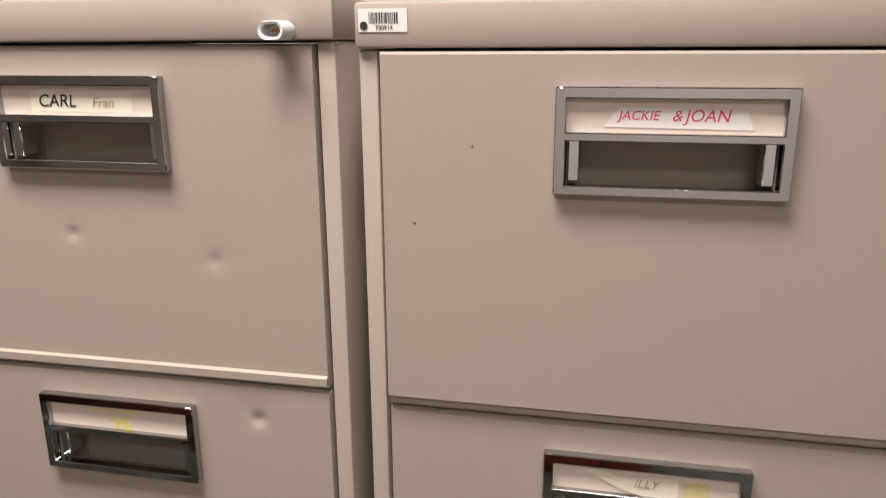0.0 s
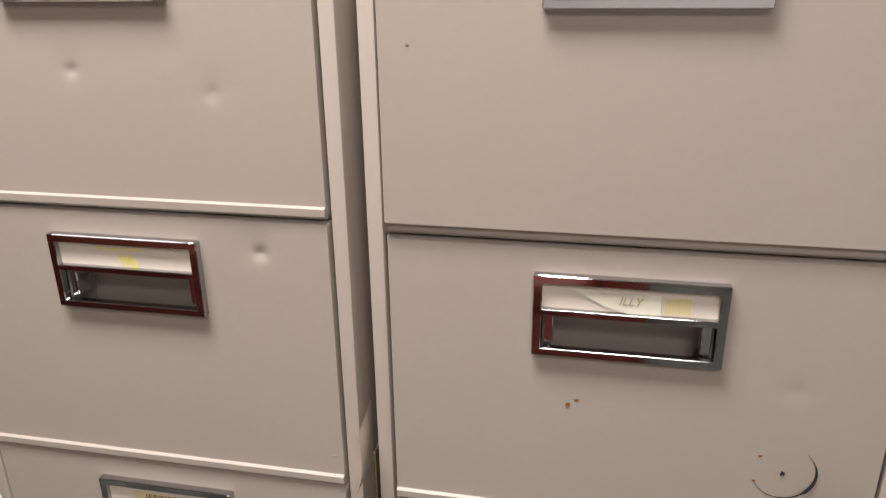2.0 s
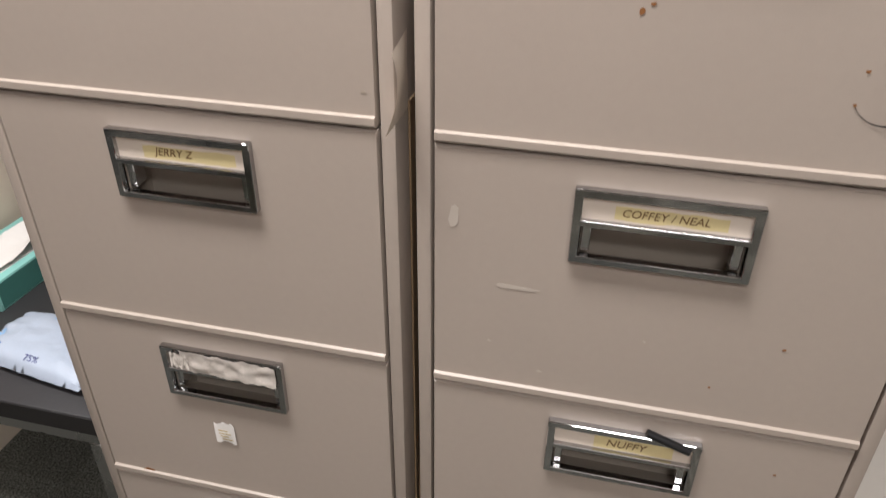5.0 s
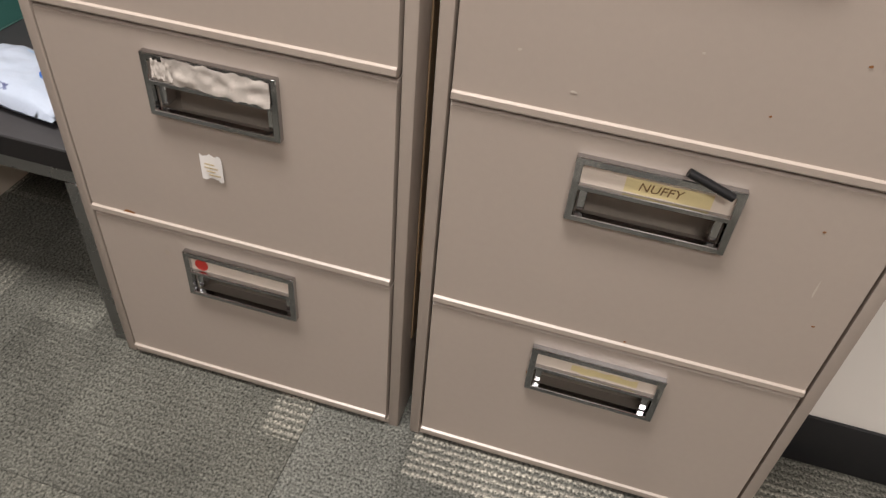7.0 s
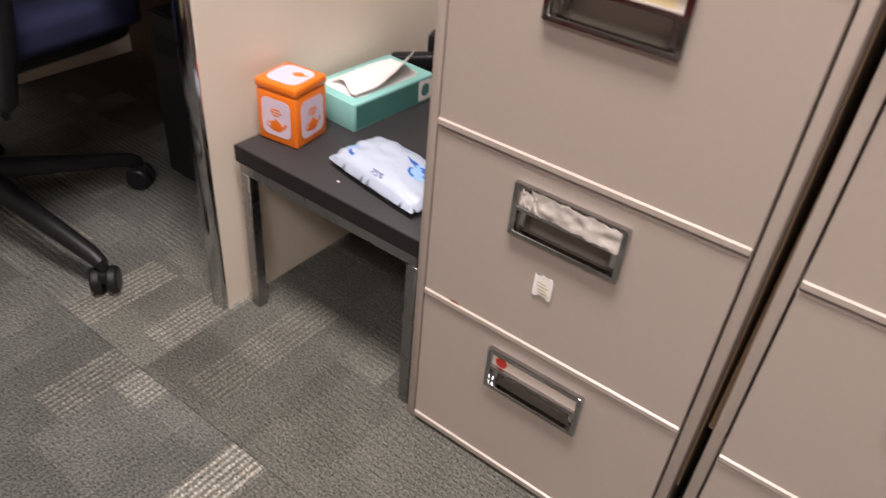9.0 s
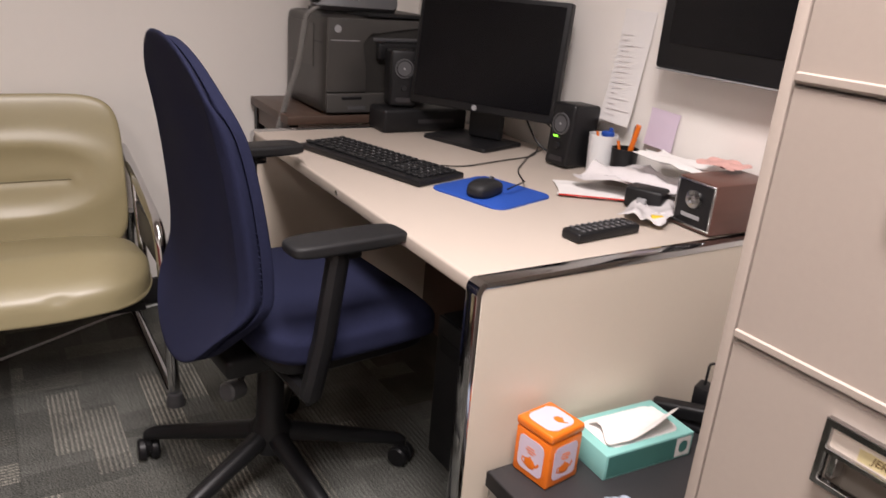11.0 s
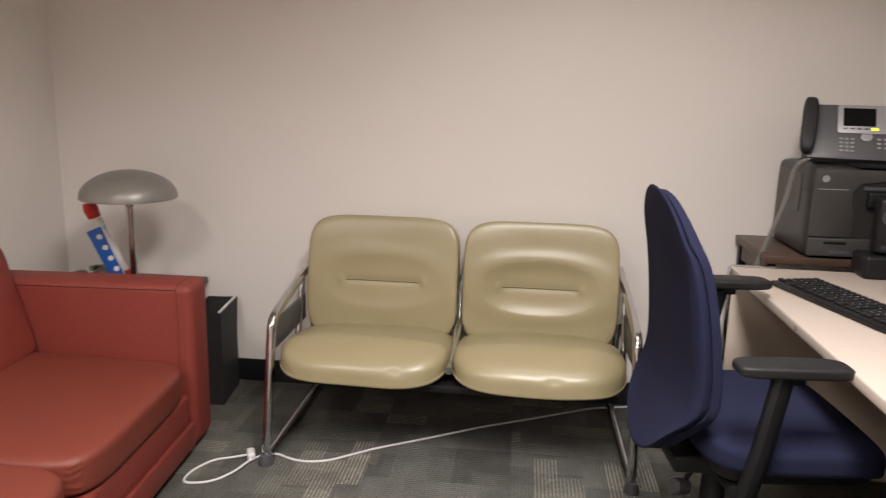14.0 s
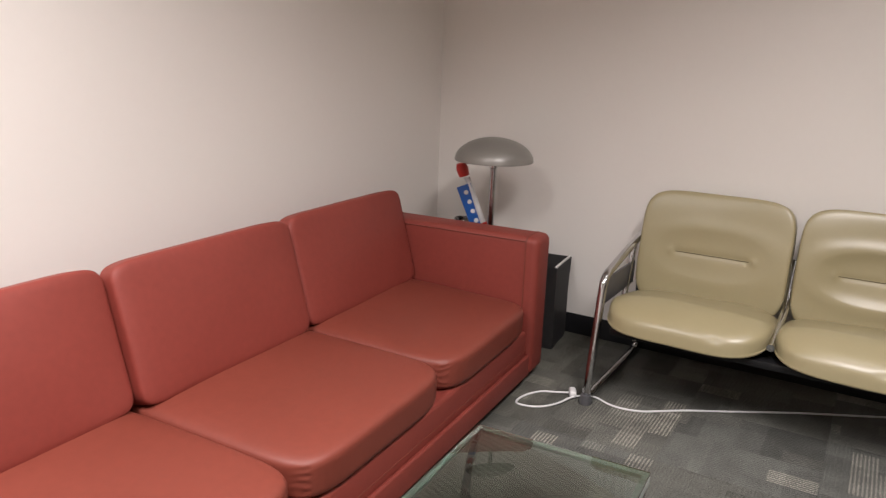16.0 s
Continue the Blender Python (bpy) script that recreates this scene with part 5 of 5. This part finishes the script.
# ---- behind the tissue box ----
def nook_clutter():
    t = thing("black_stapler", pose(-1.03, 1.08, TABLE, 0, 0, 30), "black stapler on the low table", "stapler")
    part("stapler_base", box(-0.09, 0.07, -0.018, 0.018, 0.0, 0.014, 0.005, 2), BLACK, t)
    part("stapler_arm", box(-0.085, 0.065, -0.016, 0.016, 0.018, 0.05, 0.008, 3), BLACK, t, at=pose(0, 0, 0.004, 0, -8, 0))
    t = thing("spray_bottle", pose(-1.015, 1.15, TABLE), "slim white bottle with dark cap on the low table", "bottle")
    part("bottle_body", lathe([(0.022, 0), (0.024, 0.006), (0.024, 0.10), (0.012, 0.12), (0.012, 0.13)], 20), WHITE, t)
    part("cap", lathe([(0.014, 0.1302), (0.014, 0.165), (0.009, 0.172)], 16), BLACK, t)

    t = thing("power_adapter", pose(-1.062, 1.135, TABLE, 0, 0, 20), "black power adapter with a cable on the low table", "adapter")
    part("adapter_body", box(-0.016, 0.016, -0.022, 0.022, 0.0, 0.075, 0.005, 2), BLACK, t)
    part("cable", tube(rounded([(0, 0, 0.074), (0.0, 0.005, 0.125), (0.022, 0.0, 0.13), (0.03, -0.01, 0.05), (0.035, -0.02, 0.006)], 0.02), 0.003, 8), BLACK, t)

    t = thing("power_strip", pose(-0.965, 1.105, TABLE, 0, 0, 30), "white power strip standing upright on the low table", "power strip")
    part("strip_body", box(-0.016, 0.016, -0.012, 0.012, 0.0, 0.185, 0.006, 3), WHITE, t)
    for k in range(3):
        part("socket", slab(rounded_rect(0.012, 0.024, 0.005), 0.0, 0.001), INK, t, "dark socket hole", at=pose(0, -0.0118, 0.075 + 0.04 * k, 90))
    t = thing("marker_pen", pose(-0.970, 1.052, TABLE, 0, 0, 10), "grey marker pen with an orange cap standing upright", "pen")
    part("barrel", lathe([(0.008, 0.0), (0.008, 0.135)], 12), GREY, t)
    part("cap", lathe([(0.009, 0.1352), (0.009, 0.175), (0.006, 0.180)], 12), ORANGE, t, "orange cap")
    t = thing("sticky_notes", pose(-0.868, 0.912, TABLE, 0, 0, 35), "small yellow pad of sticky notes on the low table", "notepad")
    part("pad", box(-0.02, 0.02, -0.02, 0.02, 0.0, 0.008, 0.0008, 1), YELLOW_PAPER, t)


nook_clutter()
tagged(part("crumb", box(-0.882, -0.878, 0.635, 0.6385, TABLE, TABLE + 0.003, 0.001, 1), PAPER), "tiny white paper crumb on the low table", "crumb")


# ---- corner toy bag, black carrier bag, extension cord ----
def toy_packet():
    t = thing("toy_packet", pose(-2.60, -1.735, 0.452, 0, 0, 119), "clear packet with red and blue toys on the end table", "packet")
    part("blue_card", box(-0.035, 0.035, -0.004, 0.004, 0.02, 0.23, 0.003, 2), INK_BLUE, t, "blue card with pale dots", at=pose(-0.02, 0.0, 0.06, 0, -22))
    for k in range(4):
        part("dot", lathe([(0.011, 0.0), (0.011, 0.001)], 14), PAPER, t, at=pose(-0.02, 0.0, 0.06, 0, -22) @ pose(0.0, -0.0042, 0.05 + 0.048 * k, 90))
    part("red_cap", lathe([(0.024, 0), (0.029, 0.035), (0.022, 0.062)], 16), RED, t, at=pose(-0.105, 0.0, 0.318, 0, -18))
    part("clear_tube", tube([(-0.092, 0.01, 0.31), (0.02, 0.0, 0.03)], 0.014, 12), WHITE, t, "white tube")
    part("red_band", tube([(0.0, -0.012, 0.10), (0.025, -0.012, 0.03)], 0.012, 10), RED, t)
    bm = cushion(0.11, 0.07, 0.10, 3, 14)
    for v in bm.verts:
        v.co += Vector((noise.noise(v.co * 18) * 0.02, noise.noise(v.co * 18 + Vector((5, 0, 0))) * 0.02, noise.noise(v.co * 18 + Vector((0, 5, 0))) * 0.01))
    part("clear_wrap", bm, CLEAR, t, "crinkled clear wrap", at=pose(-0.10, 0.06, 0.06))


toy_packet()


def carrier_bag():
    t = thing("carrier_bag", pose(-2.675, -1.405, 0, 0, 0, 6) @ Matrix.Diagonal((1, 1, 0.93, 1)), "dark grey paper carrier bag on the floor", "bag")
    bm = bmesh.new()
    rings = []
    for z, w, d in ((0.002, 0.11, 0.06), (0.05, 0.112, 0.062), (0.25, 0.115, 0.058), (0.43, 0.122, 0.062)):
        rings.append([bm.verts.new((sx * w + 0.004 * noise.noise((sx, sy, z * 9)), sy * d, z)) for sx, sy in ((-1, -1), (0, -1.02), (1, -1), (1.0, 0), (1, 1), (0, 0.98), (-1, 1), (-0.97, 0))])
    for a, b in zip(rings, rings[1:]):
        for i in range(8):
            bm.faces.new((a[i], a[(i + 1) % 8], b[(i + 1) % 8], b[i]))
    bm.faces.new(rings[0][::-1])
    bmesh.ops.solidify(bm, geom=bm.faces[:], thickness=0.002)
    part("bag_body", bm, BAG, t)
    part("rim_fold", box(-0.118, 0.118, 0.050, 0.058, 0.405, 0.437, 0.002, 1), PAPER, t, "white paper edge")


BAG = material("dark_bag_paper", (0.062, 0.060, 0.060), 0.5, vary=0.15, scale=8)
carrier_bag()


def extension_cord():
    line = [(-2.165, -1.075, 0.012), (-2.150, -1.13, 0.004), (-2.125, -1.19, 0.004), (-2.04, -1.235, 0.004), (-1.955, -1.235, 0.004), (-1.975, -1.14, 0.004), (-2.05, -1.085, 0.006), (-2.14, -1.06, 0.010), (-2.205, -1.0, 0.006), (-2.155, -0.90, 0.004), (-2.17, -0.80, 0.004), (-2.29, -0.65, 0.004), (-2.40, -0.47, 0.004), (-2.53, -0.27, 0.004), (-2.66, -0.03, 0.004), (-2.78, 0.18, 0.004), (-2.835, 0.40, 0.004)]
    t = thing("extension_cord", pose(0, 0, 0), "white extension cord looped on the carpet", "cord")
    part("cord", tube(rounded(line, 0.05, 8), 0.0042, 8), WHITE, t)
    part("socket", box(-0.028, 0.028, -0.014, 0.014, 0.002, 0.03, 0.008, 3), WHITE, t, "white socket end", at=pose(-2.16, -1.068, 0, 0, 0, 25))


extension_cord()


def computer_case():
    t = thing("computer_case", pose(-1.52, 0.80, 0), "black computer tower in the shade under the desk", "computer")
    part("housing", box(-0.10, 0.10, 0.012, 0.42, 0.012, 0.42, 0.006, 2), BLACK, t)
    part("front_panel", box(-0.098, 0.098, 0.0, 0.0115, 0.014, 0.418, 0.004, 2), BLACK_SOFT, t)
    part("drive_bay", box(-0.075, 0.075, -0.003, -0.0002, 0.33, 0.37, 0.001, 1), BLACK, t)
    part("power_button", lathe([(0.009, 0), (0.008, 0.004)], 16), STEEL, t, at=pose(0.06, 0.0, 0.28, 90))
    for x in (-0.08, 0.08):
        for y in (0.05, 0.37):
            part("foot", lathe([(0.013, 0), (0.013, 0.0118)], 12), BLACK_SOFT, t, at=pose(x, y, 0))


computer_case()


# ---- wear on the cabinets: rust spots, a ring mark, scrapes ----
def wear():
    def fleck(x, z, w, h, mat, parent_drawer, name="fleck", seed=0):
        r2 = random.Random(seed)
        pts = []
        for k in range(9):
            a = k * math.tau / 9
            rr = 0.6 + 0.5 * r2.random()
            pts.append((math.cos(a) * w / 2 * rr, math.sin(a) * h / 2 * rr))
        bm = slab(pts, 0, 0.0002)
        d = parent_drawer.matrix_basis.translation
        base = parent_drawer.parent.matrix_world.translation
        part(name, bm, mat, parent_drawer, at=pose(x - base.x - d.x, -0.0004, z - base.z - d.z, 90))

    for k, (x, z, w, h) in enumerate(((-0.019, 0.979, 0.005, 0.007), (-0.011, 0.985, 0.006, 0.003), (0.152, 0.946, 0.004, 0.003), (0.150, 0.919, 0.004, 0.003))):
        fleck(x, z, w, h, RUST, rd[1], "rust_spot", k)
    fleck(0.173, 0.930, 0.005, 0.006, INK, rd[1], "dark_spot", 9)
    ring = bmesh.new()
    cx, cz, rr = 0.174, 0.931, 0.027
    tmp = [[], []]
    for k in range(25):
        a = radians(-150 + 200 * k / 24)
        th = 0.0004 + 0.0022 * max(0, math.sin(math.pi * k / 24)) ** 2 * (1.6 if k > 12 else 0.6)
        for s, store in ((-1, tmp[0]), (1, tmp[1])):
            store.append(ring.verts.new(((rr + s * th / 2) * math.cos(a), 0, (rr + s * th / 2) * math.sin(a))))
    for k in range(24):
        ring.faces.new((tmp[0][k], tmp[1][k], tmp[1][k + 1], tmp[0][k + 1]))
    base, d = rd[1].parent.matrix_world.translation, rd[1].matrix_basis.translation
    part("ring_mark", ring, INK, rd[1], "dark ring-shaped mark", at=pose(cx - base.x, -0.0008, cz - d.z))
    fleck(-0.165, 0.776, 0.012, 0.028, SCRAPE, rd[2], "scrape", 21)
    fleck(-0.104, 0.703, 0.050, 0.006, SCRAPE, rd[2], "scrape", 22)
    fleck(0.157, 0.675, 0.004, 0.003, RUST, rd[2], "rust_spot", 23)
    fleck(-0.125, 0.631, 0.004, 0.003, SCRAPE, rd[2], "scrape", 24)
    fleck(-0.598, 0.303, 0.020, 0.006, RUST, ld[3], "rust_spot", 26)
    fleck(-0.555, 0.245, 0.010, 0.012, STAIN, ld[4], "stain", 27)
    fleck(-0.25, 0.892, 0.008, 0.003, STAIN, ld[1], "stain", 28)
    for k, (x, z) in enumerate(((0.222, 0.392), (-0.054, 0.202), (0.048, 0.300), (0.187, 0.51), (0.10, 0.615))):
        fleck(x, z, 0.004, 0.003, RUST, rd[3] if 0.29 < z < 0.56 else rd[4] if z < 0.29 else rd[2], "rust_spot", 40 + k)
    for k, (x, z, w, h, d) in enumerate(((0.206, 0.440, 0.0022, 0.030, rd[3]), (0.1995, 0.030, 0.0020, 0.022, rd[4]), (-0.07, 0.60, 0.006, 0.003, rd[2]), (0.03, 0.66, 0.003, 0.002, rd[2]))):
        fleck(x, z, w, h, SCRAPE, d, "scrape", 50 + k)
    for k, (x, z) in enumerate(((-0.60, 0.2935), (-0.585, 0.2925), (-0.575, 0.2920))):
        fleck(x, z, 0.016, 0.005, RUST, ld[3], "rust_spot", 60 + k)
    fleck(-0.115, 1.36, 0.003, 0.004, STAIN, rd[0], "stain", 29)
    fleck(-0.16, 1.30, 0.004, 0.003, STAIN, rd[0], "stain", 30)
    fleck(0.20, 1.30, 0.007, 0.002, INK, rd[0], "dark_spot", 31)


SCRAPE = material("bare_scrape", (0.45, 0.40, 0.35), 0.5, vary=0.1, scale=40)
STAIN = material("tan_stain", (0.372, 0.318, 0.263), 0.36, vary=0.10, scale=40)
wear()


def gap_cardboard():
    t = thing("cardboard_sheet", pose(-0.2115, 0.616, 0.0), "brown cardboard wedged between the filing cabinets", "cardboard")
    bm = box(-0.006, 0.006, 0.0, 0.30, 0.30, 0.885, 0.001, 1)
    part("sheet", bm, CARD, t, at=pose(0, 0, 0, 0, 1.0, 0))
    part("second_sheet", box(-0.0085, -0.0065, 0.012, 0.20, 0.16, 0.872), CARD, t)
    bm = bmesh.new()
    g = []
    for i in range(9):
        u = i / 8
        row = [bm.verts.new((-0.0085 + 0.012 * math.sin(u * 2.4) * (1 - k / 6), -0.06 + 0.012 * k, 0.865 + 0.075 * u)) for k in range(7)]
        g.append(row)
    for i in range(8):
        for k in range(6):
            bm.faces.new((g[i][k], g[i + 1][k], g[i + 1][k + 1], g[i][k + 1]))
    part("curled_paper", bm, LABEL, t, "curled white paper")


CARD = material("brown_cardboard", (0.24, 0.16, 0.09), 0.85, vary=0.15, scale=10)
gap_cardboard()


# ---- what lies on the cabinets, seen at its very edge ----
def cabinet_top():
    t = thing("binder_stack", pose(-0.46, 0.72, 1.4685), "dark binders lying on the filing cabinet", "binders")
    part("binder", box(-0.18, 0.10, -0.02, 0.26, 0.0, 0.05, 0.004, 2), BLACK, t)
    part("binder", box(-0.16, 0.11, -0.015, 0.25, 0.051, 0.09, 0.004, 2), GREY, t)
    t = thing("glass_tray", pose(-0.06, 0.74, 1.4625), "pale teal glass tray on the filing cabinet", "tray")
    part("tray", box(-0.12, 0.06, -0.03, 0.20, 0.0, 0.02, 0.004, 2), TEAL, t)


cabinet_top()


# ---- carpet tiles ----
def carpet_material():
    m = bpy.data.materials.new("carpet")
    m.use_nodes = True
    n, l = m.node_tree.nodes, m.node_tree.links
    b = n["Principled BSDF"]
    b.inputs["Roughness"].default_value = 0.95
    b.inputs["Specular IOR Level"].default_value = 0.1

    def math_node(op, a, c=None, d=None):
        q = n.new("ShaderNodeMath")
        q.operation = op
        for k, v in enumerate((a, c, d)):
            if v is None:
                continue
            if isinstance(v, (int, float)):
                q.inputs[k].default_value = v
            else:
                l.new(v, q.inputs[k])
        return q.outputs[0]

    co, info = n.new("ShaderNodeTexCoord"), n.new("ShaderNodeObjectInfo")
    sep = n.new("ShaderNodeSeparateXYZ")
    l.new(co.outputs["Object"], sep.inputs[0])
    x, y, r = sep.outputs[0], sep.outputs[1], info.outputs["Random"]

    def cells(sx, sy, shift):
        row = math_node("FLOOR", math_node("MULTIPLY_ADD", y, 1 / sy, 50))
        slide = math_node("FRACT", math_node("MULTIPLY", math_node("SINE", math_node("MULTIPLY_ADD", row, 12.9, shift)), 43.7))
        col = math_node("FLOOR", math_node("ADD", math_node("MULTIPLY_ADD", x, 1 / sx, 50), slide))
        cb = n.new("ShaderNodeCombineXYZ")
        l.new(col, cb.inputs[0])
        l.new(row, cb.inputs[1])
        l.new(math_node("MULTIPLY_ADD", r, 91.0, shift), cb.inputs[2])
        w = n.new("ShaderNodeTexWhiteNoise")
        l.new(cb.outputs[0], w.inputs["Vector"])
        return w.outputs["Value"]

    big, small = cells(0.25, 0.25, 1.0), cells(0.31, 0.0835, 7.0)
    light = math_node("MULTIPLY", math_node("SUBTRACT", small, 0.76), math_node("MULTIPLY", math_node("GREATER_THAN", small, 0.76), 4.5))
    tone = math_node("MULTIPLY", math_node("MULTIPLY_ADD", big, 0.40, 0.78), math_node("MULTIPLY_ADD", cells(0.125, 0.167, 3.0), 0.30, 0.85))
    wob = n.new("ShaderNodeTexNoise")
    wob.inputs["Scale"].default_value, wob.inputs["Detail"].default_value = 130, 2
    l.new(co.outputs["Object"], wob.inputs["Vector"])
    yarn = n.new("ShaderNodeTexNoise")
    yarn.inputs["Scale"].default_value, yarn.inputs["Detail"].default_value = 260, 2
    l.new(co.outputs["Object"], yarn.inputs["Vector"])
    phase = math_node("ADD", math_node("MULTIPLY", y, math.tau / 0.0125), math_node("MULTIPLY", wob.outputs["Fac"], 5.0))
    rib = math_node("MULTIPLY_ADD", math_node("SINE", phase), 0.5, 0.5)
    loop = math_node("MULTIPLY_ADD", math_node("SINE", math_node("MULTIPLY_ADD", x, math.tau / 0.008, math_node("MULTIPLY", wob.outputs["Fac"], 9.0))), 0.3, 0.7)
    fleck = math_node("MULTIPLY_ADD", yarn.outputs["Fac"], 3.4, -0.7)
    bright = math_node("MULTIPLY", math_node("MULTIPLY", light, math_node("POWER", rib, 1.4)), loop)
    hue = n.new("ShaderNodeMix")
    hue.data_type = "RGBA"
    l.new(r, hue.inputs[0])
    hue.inputs[6].default_value, hue.inputs[7].default_value = (0.100, 0.097, 0.079, 1), (0.108, 0.110, 0.100, 1)
    mix = n.new("ShaderNodeMix")
    mix.data_type = "RGBA"
    l.new(bright, mix.inputs[0])
    l.new(hue.outputs[2], mix.inputs[6])
    mix.inputs[7].default_value = (0.36, 0.34, 0.29, 1)
    sc = n.new("ShaderNodeVectorMath")
    sc.operation = "SCALE"
    l.new(mix.outputs[2], sc.inputs[0])
    dirt = n.new("ShaderNodeTexNoise")
    dirt.inputs["Scale"].default_value, dirt.inputs["Detail"].default_value = 9, 4
    l.new(co.outputs["Object"], dirt.inputs["Vector"])
    tone = math_node("MULTIPLY", tone, math_node("MULTIPLY_ADD", dirt.outputs["Fac"], 0.7, 0.65))
    dim = math_node("MULTIPLY", math_node("MULTIPLY", tone, fleck), math_node("MULTIPLY_ADD", rib, 0.10, 0.95))
    l.new(dim, sc.inputs["Scale"])
    l.new(sc.outputs[0], b.inputs["Base Color"])
    bump = n.new("ShaderNodeBump")
    bump.inputs["Strength"].default_value, bump.inputs["Distance"].default_value = 0.8, 0.003
    l.new(math_node("ADD", math_node("MULTIPLY", rib, 0.5), yarn.outputs["Fac"]), bump.inputs["Height"])
    l.new(bump.outputs[0], b.inputs["Normal"])
    return m


def carpet():
    mat = carpet_material()
    size, rnd = 0.5, random.Random(11)
    me = None
    x = WEST
    while x < EAST:
        y = SOUTH
        while y < NORTH:
            x1, y1 = min(x + size, EAST), min(y + size, NORTH)
            bm = box(-(x1 - x) / 2 + 0.0003, (x1 - x) / 2 - 0.0003, -(y1 - y) / 2 + 0.0003, (y1 - y) / 2 - 0.0003, -0.0055, 0.0, 0.0008, 1)
            whole = x1 - x > size - 0.001 and y1 - y > size - 0.001
            o = part("carpet_tile", bm, mat, FLOOR, smooth=False, at=pose((x + x1) / 2, (y + y1) / 2, 0, 0, 0, rnd.choice((0, 90, 180, 270)) if whole else 0))
            if whole:
                if me is None:
                    me = o.data
                else:
                    old = o.data
                    o.data = me
                    bpy.data.meshes.remove(old)
            y += size
        x += size


carpet()
